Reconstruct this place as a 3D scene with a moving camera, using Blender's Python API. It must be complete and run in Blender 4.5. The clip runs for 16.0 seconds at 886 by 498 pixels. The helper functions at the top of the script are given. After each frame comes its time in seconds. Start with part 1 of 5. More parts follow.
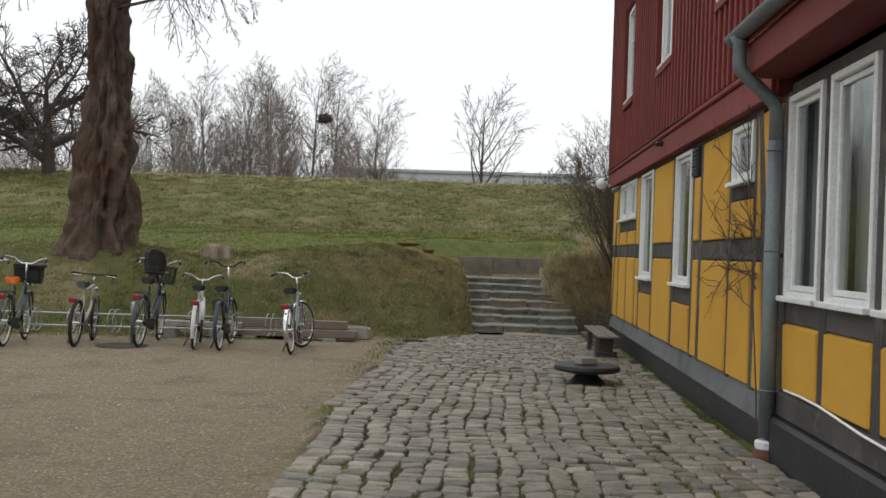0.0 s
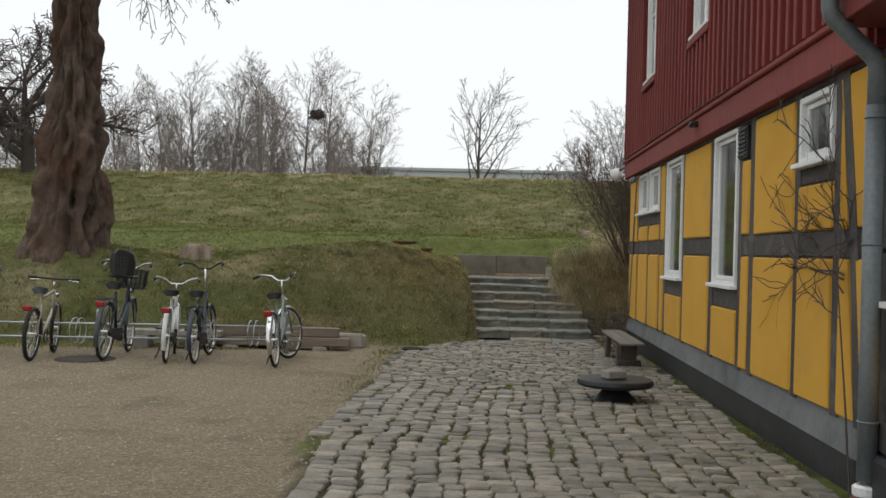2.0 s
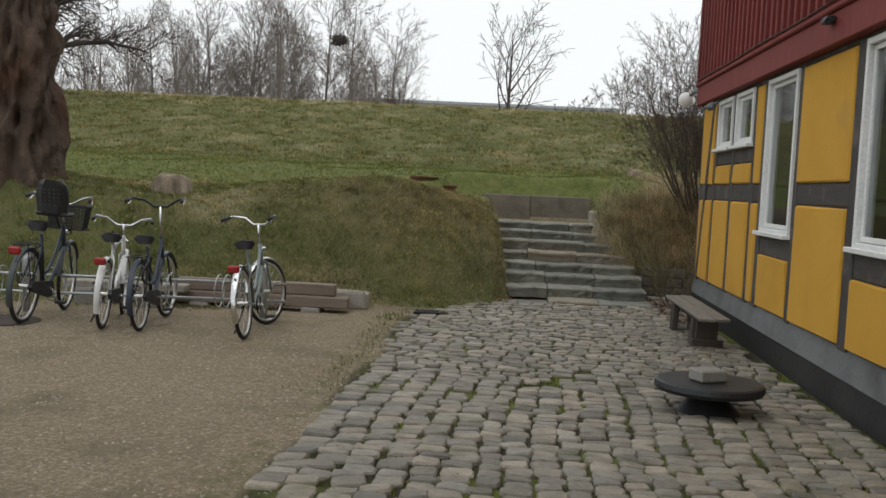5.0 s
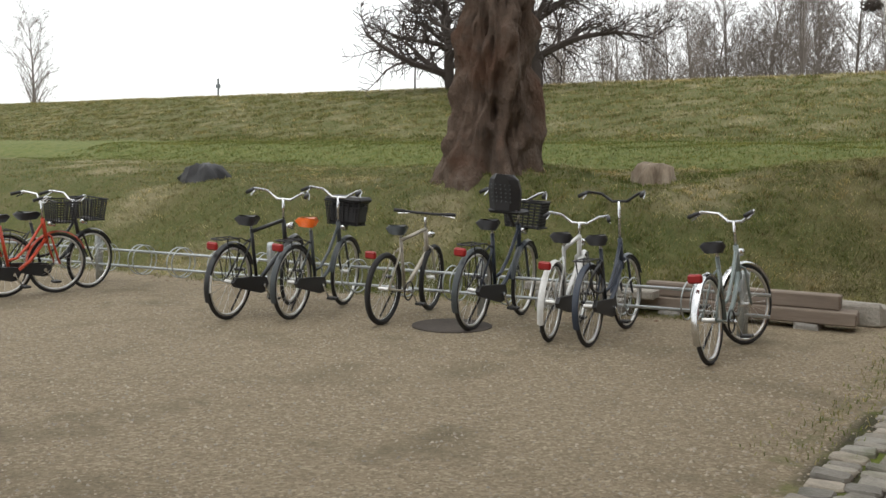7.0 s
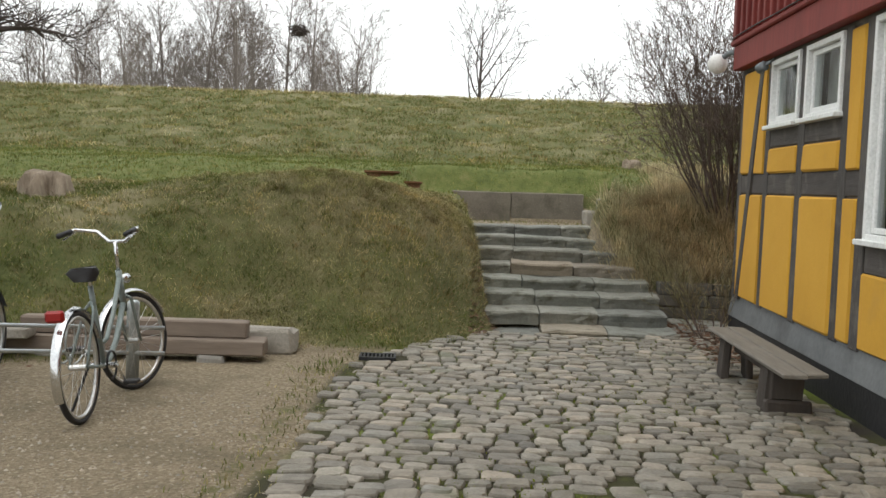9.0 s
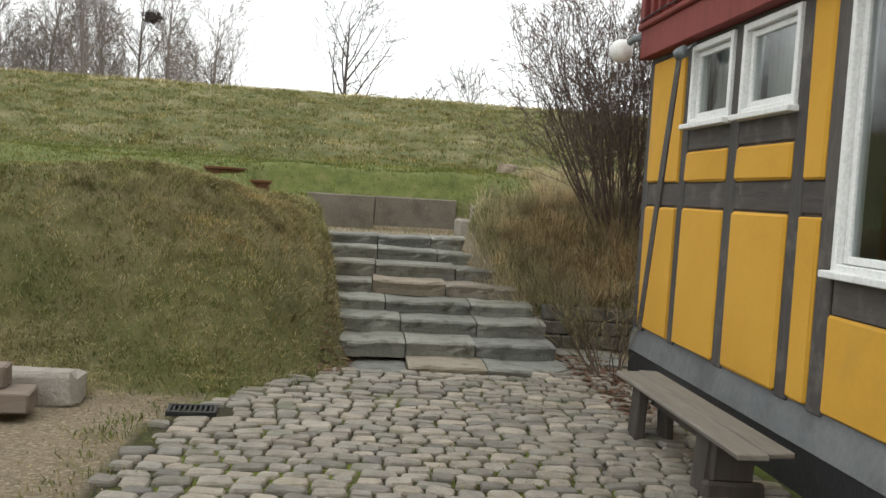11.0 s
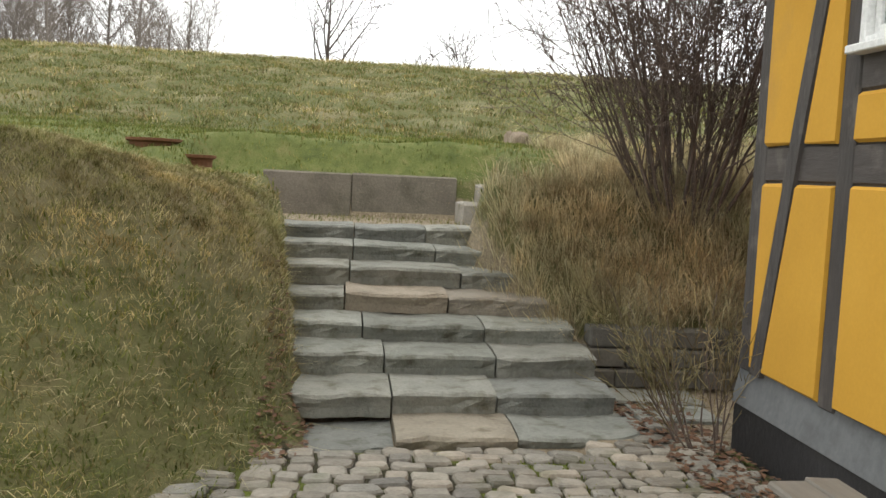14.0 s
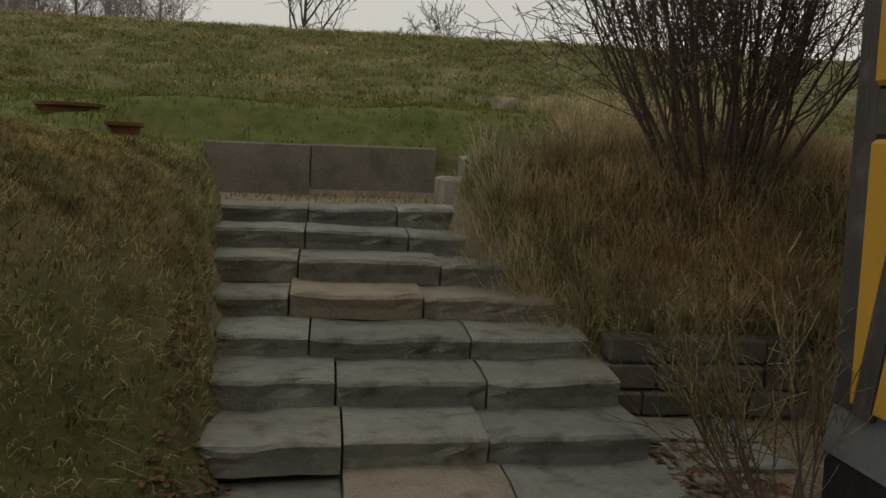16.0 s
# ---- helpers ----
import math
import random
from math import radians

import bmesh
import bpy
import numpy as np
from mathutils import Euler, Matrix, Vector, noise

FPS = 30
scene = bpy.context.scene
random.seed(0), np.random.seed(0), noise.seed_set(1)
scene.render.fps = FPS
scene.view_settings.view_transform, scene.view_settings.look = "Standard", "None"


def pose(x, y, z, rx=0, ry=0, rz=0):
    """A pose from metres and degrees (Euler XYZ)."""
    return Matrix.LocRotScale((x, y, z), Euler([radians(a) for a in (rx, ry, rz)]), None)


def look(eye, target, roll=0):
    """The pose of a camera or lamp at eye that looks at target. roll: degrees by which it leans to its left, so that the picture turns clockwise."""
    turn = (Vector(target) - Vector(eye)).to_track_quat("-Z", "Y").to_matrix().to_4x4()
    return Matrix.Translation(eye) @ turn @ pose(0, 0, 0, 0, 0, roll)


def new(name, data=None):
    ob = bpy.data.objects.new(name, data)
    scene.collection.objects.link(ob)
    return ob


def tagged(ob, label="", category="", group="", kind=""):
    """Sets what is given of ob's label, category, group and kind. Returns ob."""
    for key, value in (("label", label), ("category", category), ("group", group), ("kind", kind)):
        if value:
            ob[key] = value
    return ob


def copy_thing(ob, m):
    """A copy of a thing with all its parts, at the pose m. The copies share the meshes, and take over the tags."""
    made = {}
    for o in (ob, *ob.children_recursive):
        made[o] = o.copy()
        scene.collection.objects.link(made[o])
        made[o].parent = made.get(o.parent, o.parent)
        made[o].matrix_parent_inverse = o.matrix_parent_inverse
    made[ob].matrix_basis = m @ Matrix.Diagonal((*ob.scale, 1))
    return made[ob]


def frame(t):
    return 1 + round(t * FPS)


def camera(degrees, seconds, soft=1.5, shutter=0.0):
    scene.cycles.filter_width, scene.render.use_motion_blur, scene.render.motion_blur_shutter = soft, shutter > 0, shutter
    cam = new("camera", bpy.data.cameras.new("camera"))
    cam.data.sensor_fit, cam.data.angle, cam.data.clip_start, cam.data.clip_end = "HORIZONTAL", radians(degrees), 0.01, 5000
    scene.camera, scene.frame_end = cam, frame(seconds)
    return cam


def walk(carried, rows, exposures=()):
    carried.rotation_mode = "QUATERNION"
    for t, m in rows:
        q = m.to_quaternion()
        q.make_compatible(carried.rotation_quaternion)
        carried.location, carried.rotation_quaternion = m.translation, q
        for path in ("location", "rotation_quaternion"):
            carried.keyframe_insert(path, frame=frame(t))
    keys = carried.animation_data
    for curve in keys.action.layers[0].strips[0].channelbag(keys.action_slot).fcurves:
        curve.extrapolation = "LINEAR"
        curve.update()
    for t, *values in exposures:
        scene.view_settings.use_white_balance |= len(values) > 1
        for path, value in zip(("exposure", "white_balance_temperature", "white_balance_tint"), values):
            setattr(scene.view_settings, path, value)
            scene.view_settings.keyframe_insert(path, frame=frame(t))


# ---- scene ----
cam = camera(49.1, 16.0, soft=1.5)
PATH = [
    (0, (-0.243, -3.813, 1.655), (-0.352, -1.816, 1.659), 2.0),
    (0.5, (-0.297, -3.387, 1.65), (-0.44, -1.392, 1.653), 1.6),
    (1, (-0.325, -3.018, 1.652), (-0.496, -1.025, 1.661), 1.5),
    (1.5, (-0.397, -2.581, 1.641), (-0.55, -0.587, 1.656), 1.4),
    (2, (-0.446, -2.15, 1.648), (-0.544, -0.152, 1.649), 1.5),
    (2.5, (-0.391, -1.759, 1.659), (-0.445, 0.24, 1.633), 1.4),
    (3, (-0.356, -1.372, 1.645), (-0.38, 0.628, 1.603), 1.6),
    (3.2, (-0.364, -1.133, 1.668), (-0.378, 0.866, 1.614), 1.8),
    (5.3, (-0.684, 1.623, 1.695), (-0.905, 3.606, 1.547), 3.5),
    (5.5, (-0.723, 1.943, 1.709), (-1.081, 3.905, 1.548), 3.5),
    (6, (-0.673, 2.113, 1.779), (-1.413, 3.961, 1.593), 2.5),
    (6.5, (-0.703, 2.616, 1.709), (-1.721, 4.328, 1.524), 1.5),
    (7, (-0.682, 3.025, 1.694), (-1.805, 4.668, 1.503), 0.7),
    (7.5, (-0.707, 3.217, 1.706), (-1.805, 4.877, 1.507), 0.8),
    (8, (-0.634, 3.492, 1.708), (-1.589, 5.239, 1.523), 0.6),
    (8.5, (-0.678, 4.146, 1.73), (-1.212, 6.065, 1.561), 1.3),
    (8.7, (-0.749, 4.378, 1.74), (-1.06, 6.347, 1.578), 2.1),
    (9, (-0.722, 4.676, 1.648), (-0.808, 6.669, 1.514), 2.1),
    (9.2, (-0.724, 4.867, 1.655), (-0.676, 6.862, 1.528), 2.2),
    (11.3, (-0.63, 7.077, 1.641), (-0.436, 9.064, 1.528), 3.7),
    (11.5, (-0.608, 7.3, 1.64), (-0.428, 9.289, 1.525), 3.6),
    (12, (-0.549, 7.805, 1.651), (-0.401, 9.795, 1.524), 3.2),
    (12.5, (-0.557, 8.418, 1.634), (-0.436, 10.409, 1.498), 3.5),
    (13, (-0.489, 8.996, 1.605), (-0.393, 10.988, 1.463), 3.3),
    (13.5, (-0.474, 9.607, 1.569), (-0.339, 11.598, 1.427), 3.0),
    (14, (-0.429, 10.009, 1.627), (-0.214, 11.991, 1.467), 2.9),
    (14.5, (-0.356, 10.526, 1.596), (-0.041, 12.494, 1.435), 3.1),
    (15, (-0.297, 11.011, 1.536), (0.114, 12.963, 1.385), 3.5),
    (15.5, (-0.213, 11.436, 1.529), (0.163, 13.393, 1.364), 3.3),
    (16, (-0.155, 11.809, 1.527), (0.09, 13.784, 1.327), 2.4),
]
walk(cam, [(t, look(e, g, r)) for t, e, g, r in PATH],
     exposures=[(0.0, 0.0, 6500, 9), (3.0, -0.05, 6500, 9), (5.5, -0.05, 6500, 9), (6.0, 0.11, 6500, 9), (6.5, 0.10, 6550, 9), (7.0, 0.38, 6600, 9), (8.0, 0.38, 6600, 9), (8.5, 0.36, 6600, 9), (9.0, 0.52, 6600, 8), (12.5, 0.60, 6600, 8), (13.5, 0.62, 6650, 8),
                (14.2, 0.91, 6750, 9), (15.0, 0.95, 6900, 10), (15.5, 0.52, 7000, 10), (16.0, -0.82, 7300, 9)])

# ---- light ----
world = bpy.data.worlds.new("overcast")
scene.world = world
world.use_nodes = True
wn, wl = world.node_tree.nodes, world.node_tree.links
sky = wn.new("ShaderNodeTexSky")
sky.sky_type, sky.sun_disc = "NISHITA", False
sky.sun_elevation, sky.sun_rotation = radians(72), radians(200)
sky.air_density, sky.dust_density = 1.0, 4.0
dim = wn.new("ShaderNodeVectorMath")
dim.operation = "SCALE"
dim.inputs["Scale"].default_value = 0.10
wl.new(sky.outputs[0], dim.inputs[0])
cloud = wn.new("ShaderNodeMix")
cloud.data_type = "RGBA"
cloud.inputs[0].default_value = 0.88
cloud.inputs[7].default_value = (1.0, 1.02, 1.03, 1)
wl.new(dim.outputs[0], cloud.inputs[6])
wl.new(cloud.outputs[2], wn["Background"].inputs[0])
wn["Background"].inputs[1].default_value = 1.10
sun = new("sun", bpy.data.lights.new("sun", "SUN"))
sun.data.energy, sun.data.angle, sun.data.color = 0.7, radians(60), (1.0, 0.97, 0.92)
sun.matrix_world = look((0, 0, 40), (4, 10, 5))


# ---- materials ----
def ramp(nt, src, stops):
    r = nt.nodes.new("ShaderNodeValToRGB")
    el = r.color_ramp.elements
    while len(el) < len(stops):
        el.new(0.5)
    for e, (p, c) in zip(el, stops):
        e.position, e.color = p, (*c, 1)
    nt.links.new(src, r.inputs[0])
    return r.outputs[0]


def blend(nt, fac, a, b, mode="MIX"):
    m = nt.nodes.new("ShaderNodeMix")
    m.data_type, m.blend_type = "RGBA", mode
    for sock, v in ((m.inputs[0], fac), (m.inputs[6], a), (m.inputs[7], b)):
        if isinstance(v, (int, float)):
            sock.default_value = v
        elif isinstance(v, tuple):
            sock.default_value = (*v, 1)
        else:
            nt.links.new(v, sock)
    return m.outputs[2]


def noise_tex(nt, scale, detail=4.0, stretch=None, kind="noise", rough=0.6):
    geo = nt.nodes.new("ShaderNodeNewGeometry")
    vec = geo.outputs["Position"]
    if stretch:
        mp = nt.nodes.new("ShaderNodeMapping")
        mp.inputs["Scale"].default_value = stretch
        nt.links.new(vec, mp.inputs[0])
        vec = mp.outputs[0]
    n = nt.nodes.new("ShaderNodeTexVoronoi" if kind == "voronoi" else "ShaderNodeTexNoise")
    n.inputs["Scale"].default_value = scale
    if kind == "noise":
        n.inputs["Detail"].default_value = detail
        n.inputs["Roughness"].default_value = rough
    nt.links.new(vec, n.inputs["Vector"])
    return n.outputs["Color" if kind == "voronoi" else "Fac"] if kind == "voronoi" else n.outputs["Fac"]


def material(name, base, dark, light, rough=0.8, metal=0.0, coarse=1.5, fine=30.0, stretch=None, bump=0.3,
             depth=0.01, vary=0.0, island=False, grain=0.28, stain=None, stain_scale=2.0, stain_at=(0.55, 0.7), spec=0.4):
    m = bpy.data.materials.new(name)
    m.use_nodes = True
    nt = m.node_tree
    bs = nt.nodes["Principled BSDF"]
    n1, n2 = noise_tex(nt, coarse, 5.0, stretch), noise_tex(nt, fine, 6.0, stretch)
    c = ramp(nt, n1, [(0.3, dark), (0.5, base), (0.72, light)])
    c2 = ramp(nt, n2, [(0.3, tuple(v * (1 - grain) for v in base)), (0.5, base), (0.7, tuple(min(1, v * (1 + grain)) for v in base))])
    c = blend(nt, 0.5, c, c2)
    if stain:
        f = ramp(nt, noise_tex(nt, stain_scale, 7.0, None), [(stain_at[0], (0, 0, 0)), (stain_at[1], (1, 1, 1))])
        c = blend(nt, f, c, stain)
    if vary:
        if island:
            rnd = nt.nodes.new("ShaderNodeNewGeometry").outputs["Random Per Island"]
        else:
            rnd = nt.nodes.new("ShaderNodeObjectInfo").outputs["Random"]
        lo, hi = 1 - vary, 1 + vary
        g = ramp(nt, rnd, [(0.0, (lo, lo * 1.01, lo * 1.03)), (0.22, (1.04, 1.0, 0.95)), (0.42, (0.93, 0.96, 0.98)), (0.6, (hi * 0.98, hi * 0.92, hi * 0.86)), (0.8, (lo * 1.1, lo * 1.1, lo * 1.06)), (1.0, (hi, hi * 0.99, hi * 0.96))])
        c = blend(nt, 1.0, c, g, "MULTIPLY")
    nt.links.new(c, bs.inputs["Base Color"])
    bs.inputs["Roughness"].default_value, bs.inputs["Metallic"].default_value = rough, metal
    bs.inputs["Specular IOR Level"].default_value = spec
    if bump:
        b = nt.nodes.new("ShaderNodeBump")
        b.inputs["Strength"].default_value, b.inputs["Distance"].default_value = bump, depth
        nt.links.new(n2, b.inputs["Height"])
        nt.links.new(b.outputs[0], bs.inputs["Normal"])
    return m


def plain(name, col, rough=0.5, metal=0.0, fine=60.0):
    return material(name, col, tuple(v * 0.8 for v in col), tuple(min(1, v * 1.15) for v in col), rough, metal, 4.0, fine, None, 0.08, 0.002)


def glass(name, tint=(0.75, 0.8, 0.8)):
    m = bpy.data.materials.new(name)
    m.use_nodes = True
    b = m.node_tree.nodes["Principled BSDF"]
    b.inputs["Base Color"].default_value = (*tint, 1)
    b.inputs["Roughness"].default_value = 0.03
    b.inputs["Transmission Weight"].default_value = 1.0
    b.inputs["IOR"].default_value = 1.45
    return m


YELLOW = material("ochre limewash", (0.56, 0.305, 0.036), (0.47, 0.25, 0.03), (0.62, 0.35, 0.05), 0.9, 0, 1.3, 45, None, 0.22, 0.004, grain=0.07,
                  stain=(0.40, 0.24, 0.07), stain_scale=1.1, stain_at=(0.6, 0.85))
TIMBER = material("tarred timber", (0.062, 0.056, 0.053), (0.030, 0.027, 0.026), (0.135, 0.122, 0.115), 0.75, 0, 2.0, 26, (1, 1, 0.25), 0.9, 0.010,
                  stain=(0.145, 0.130, 0.115), stain_scale=4.0, stain_at=(0.55, 0.75))
RAIL = material("tarred rail timber", (0.068, 0.060, 0.056), (0.032, 0.028, 0.026), (0.14, 0.125, 0.115), 0.75, 0, 2.0, 26, (1, 0.15, 1), 0.9, 0.010,
                stain=(0.145, 0.130, 0.115), stain_scale=4.0, stain_at=(0.55, 0.75))
PLINTH = material("grey painted plinth", (0.135, 0.142, 0.145), (0.085, 0.09, 0.092), (0.20, 0.21, 0.21), 0.7, 0, 1.2, 20, None, 0.4, 0.006,
                  stain=(0.07, 0.07, 0.07), stain_scale=1.6, stain_at=(0.5, 0.75))
TAR = material("black tarred base", (0.022, 0.022, 0.024), (0.012, 0.012, 0.013), (0.05, 0.05, 0.052), 0.55, 0, 1.4, 25, None, 0.5, 0.01,
               stain=(0.10, 0.10, 0.09), stain_scale=2.2, stain_at=(0.62, 0.85))
RED = material("falun red boards", (0.175, 0.030, 0.026), (0.125, 0.022, 0.020), (0.22, 0.045, 0.036), 0.72, 0, 1.0, 22, (1, 1, 0.12), 0.35, 0.004, vary=0.12)
WHITE = material("white window paint", (0.72, 0.73, 0.72), (0.60, 0.61, 0.60), (0.80, 0.80, 0.79), 0.45, 0, 3.0, 50, None, 0.1, 0.002)
GLASS = glass("window glass")
ROOM = plain("dim room plaster", (0.22, 0.21, 0.19), 0.9)
CURTAIN = material("pale curtain cloth", (0.55, 0.54, 0.50), (0.45, 0.44, 0.40), (0.62, 0.61, 0.58), 0.9, 0, 2.0, 40, (4, 4, 0.3), 0.3, 0.01)
ZINC = material("weathered zinc", (0.17, 0.19, 0.20), (0.11, 0.125, 0.135), (0.24, 0.265, 0.275), 0.55, 0.3, 1.5, 30, None, 0.1, 0.003)
GALV = material("galvanised steel", (0.42, 0.45, 0.46), (0.30, 0.33, 0.34), (0.52, 0.55, 0.56), 0.45, 0.75, 5.0, 60, None, 0.1, 0.002)
COB = material("worn granite setts", (0.212, 0.197, 0.168), (0.105, 0.098, 0.084), (0.345, 0.322, 0.278), 0.66, 0, 6.0, 45, None, 0.9, 0.010, vary=0.42,
               stain=(0.085, 0.095, 0.04), stain_scale=2.2, stain_at=(0.56, 0.8))
COBI = material("worn granite setts far", (0.212, 0.197, 0.168), (0.105, 0.098, 0.084), (0.345, 0.322, 0.278), 0.66, 0, 6.0, 45, None, 0.9, 0.010, vary=0.42, island=True,
                stain=(0.085, 0.095, 0.04), stain_scale=2.2, stain_at=(0.56, 0.8))
STEP = material("grey step granite", (0.215, 0.222, 0.200), (0.12, 0.125, 0.112), (0.32, 0.325, 0.295), 0.85, 0, 3.2, 40, None, 1.0, 0.016, vary=0.22,
                stain=(0.095, 0.092, 0.065), stain_scale=5.5, stain_at=(0.53, 0.72))
STEPWARM = material("tan step granite", (0.265, 0.236, 0.192), (0.165, 0.145, 0.118), (0.35, 0.315, 0.26), 0.85, 0, 3.2, 40, None, 1.0, 0.016, vary=0.1,
                    stain=(0.12, 0.10, 0.07), stain_scale=5.5, stain_at=(0.55, 0.75))
SLAB = material("grey retaining slab", (0.175, 0.160, 0.135), (0.115, 0.106, 0.09), (0.255, 0.232, 0.20), 0.85, 0, 2.2, 40, None, 0.9, 0.010, vary=0.24,
                stain=(0.085, 0.085, 0.06), stain_scale=2.6, stain_at=(0.55, 0.75))
BRICKW = material("dark mossy block", (0.11, 0.105, 0.09), (0.06, 0.06, 0.05), (0.17, 0.16, 0.14), 0.9, 0, 6.0, 40, None, 0.8, 0.01, vary=0.2)
BARK = material("split reddish bark", (0.108, 0.074, 0.054), (0.034, 0.026, 0.022), (0.185, 0.152, 0.128), 0.95, 0, 3.4, 14, (1, 1, 0.55), 1.0, 0.09,
                stain=(0.098, 0.052, 0.033), stain_scale=1.3, stain_at=(0.52, 0.68))
TWIG = plain("dark bare twigs", (0.065, 0.052, 0.046), 0.9)
# far birch twigs: grey-brown lightened, so distance haze is in the colour
BIRCH = plain("hazy grey birch twigs", (0.18, 0.155, 0.14), 0.9)
BUSHTW = material("reddish shrub stems", (0.105, 0.078, 0.062), (0.06, 0.044, 0.036), (0.17, 0.13, 0.105), 0.85, 0, 3, 30, None, 0.2, 0.003)
OLDWOOD = material("weathered grey planks", (0.165, 0.150, 0.128), (0.085, 0.076, 0.065), (0.25, 0.235, 0.205), 0.85, 0, 3.0, 30, (1, 0.12, 1), 0.6, 0.006)
PALE = material("pale weathered granite", (0.29, 0.27, 0.235), (0.17, 0.158, 0.135), (0.41, 0.385, 0.34), 0.85, 0, 4.0, 40, None, 0.9, 0.012,
                stain=(0.16, 0.15, 0.11), stain_scale=4.0, stain_at=(0.58, 0.78))
STUMP = material("splintered pale stump wood", (0.24, 0.19, 0.14), (0.07, 0.05, 0.036), (0.50, 0.44, 0.35), 0.9, 0, 7.0, 30, (1, 1, 0.3), 1.0, 0.02)
DARKWOOD = material("dark damp wood", (0.055, 0.045, 0.038), (0.03, 0.025, 0.02), (0.09, 0.075, 0.06), 0.85, 0, 3.0, 24, (1, 1, 0.2), 0.6, 0.006)
BEAM = material("reddish sawn timber", (0.185, 0.148, 0.118), (0.10, 0.08, 0.064), (0.30, 0.255, 0.21), 0.85, 0, 2.5, 26, (0.12, 1, 1), 0.6, 0.006)
RUST = material("rusty iron", (0.16, 0.075, 0.035), (0.09, 0.04, 0.02), (0.24, 0.12, 0.05), 0.9, 0.2, 4.0, 40, None, 0.5, 0.004)
IRON = material("black cast iron", (0.028, 0.029, 0.031), (0.015, 0.015, 0.016), (0.05, 0.05, 0.05), 0.5, 0.4, 4.0, 40, None, 0.3, 0.003)
PEBBLE = material("pale pebble", (0.28, 0.25, 0.205), (0.14, 0.125, 0.10), (0.44, 0.41, 0.35), 0.85, 0, 6, 60, None, 0.2, 0.003, vary=0.35, island=True)
CONC = plain("grey concrete", (0.24, 0.23, 0.21), 0.9)
BRICK = plain("red drain brick", (0.13, 0.06, 0.042), 0.9)
RUBBER = plain("black rubber", (0.022, 0.022, 0.023), 0.75)
BLACK = plain("black plastic", (0.020, 0.020, 0.022), 0.5)
CHROME = plain("bright steel", (0.62, 0.63, 0.64), 0.22, 1.0)
RIM = plain("dull rim metal", (0.62, 0.62, 0.61), 0.35, 0.9)
REDLAMP = plain("red reflector", (0.26, 0.012, 0.012), 0.3)
OPAL = plain("opal white glass", (0.82, 0.82, 0.80), 0.25)
FARWALL = plain("far pale facade", (0.42, 0.44, 0.46), 0.9, 0, 2.0)
FARGLASS = plain("far dark glazing", (0.31, 0.33, 0.35), 0.3, 0, 2.0)
LEAF = material("dead brown leaves", (0.115, 0.062, 0.036), (0.06, 0.035, 0.022), (0.18, 0.10, 0.055), 0.85, 0, 8, 50, None, 0.2, 0.003, vary=0.35, island=True)


def grass_material(name, stops, rough=0.85):
    m = bpy.data.materials.new(name)
    m.use_nodes = True
    nt = m.node_tree
    bs = nt.nodes["Principled BSDF"]
    c1 = ramp(nt, nt.nodes.new("ShaderNodeNewGeometry").outputs["Random Per Island"], stops)
    n = noise_tex(nt, 0.8, 7, None, "noise", 0.72)
    c2 = ramp(nt, n, [(0.33, (0.72, 0.82, 0.62)), (0.5, (0.95, 0.97, 0.9)), (0.62, (1.3, 1.2, 1.02)), (0.72, (1.05, 0.95, 0.8))])
    c1 = blend(nt, 1.0, c1, ramp(nt, noise_tex(nt, 4.0, 5), [(0.34, (0.58, 0.50, 0.42)), (0.52, (1, 0.98, 0.95)), (0.68, (1.32, 1.25, 1.12))]), "MULTIPLY")
    nt.links.new(blend(nt, 1.0, c1, c2, "MULTIPLY"), bs.inputs["Base Color"])
    bs.inputs["Roughness"].default_value = rough
    bs.inputs["Specular IOR Level"].default_value = 0.2
    thin = nt.nodes.new("ShaderNodeBsdfTranslucent")
    nt.links.new(bs.inputs["Base Color"].links[0].from_socket, thin.inputs["Color"])
    mix = nt.nodes.new("ShaderNodeMixShader")
    mix.inputs[0].default_value = 0.42
    nt.links.new(bs.outputs[0], mix.inputs[1])
    nt.links.new(thin.outputs[0], mix.inputs[2])
    nt.links.new(mix.outputs[0], nt.nodes["Material Output"].inputs["Surface"])
    return m


GRASS = grass_material("rough winter grass", [(0.0, (0.075, 0.10, 0.028)), (0.35, (0.145, 0.168, 0.055)), (0.62, (0.23, 0.222, 0.10)), (0.87, (0.36, 0.315, 0.185)), (1.0, (0.15, 0.115, 0.07))])
MOWN = grass_material("short green grass", [(0.0, (0.085, 0.115, 0.028)), (0.5, (0.148, 0.176, 0.050)), (0.85, (0.20, 0.205, 0.075)), (1.0, (0.28, 0.25, 0.13))])
MOSS = grass_material("yellow-green moss", [(0.0, (0.07, 0.095, 0.012)), (0.5, (0.15, 0.185, 0.022)), (1.0, (0.24, 0.27, 0.04))])
TUFT = grass_material("half-dry grass", [(0.0, (0.15, 0.16, 0.06)), (0.25, (0.33, 0.295, 0.15)), (0.6, (0.50, 0.44, 0.28)), (1.0, (0.66, 0.60, 0.42))])
STRAW = grass_material("tall straw grass", [(0.0, (0.26, 0.21, 0.14)), (0.35, (0.44, 0.38, 0.26)), (0.7, (0.58, 0.51, 0.37)), (1.0, (0.70, 0.64, 0.49))])


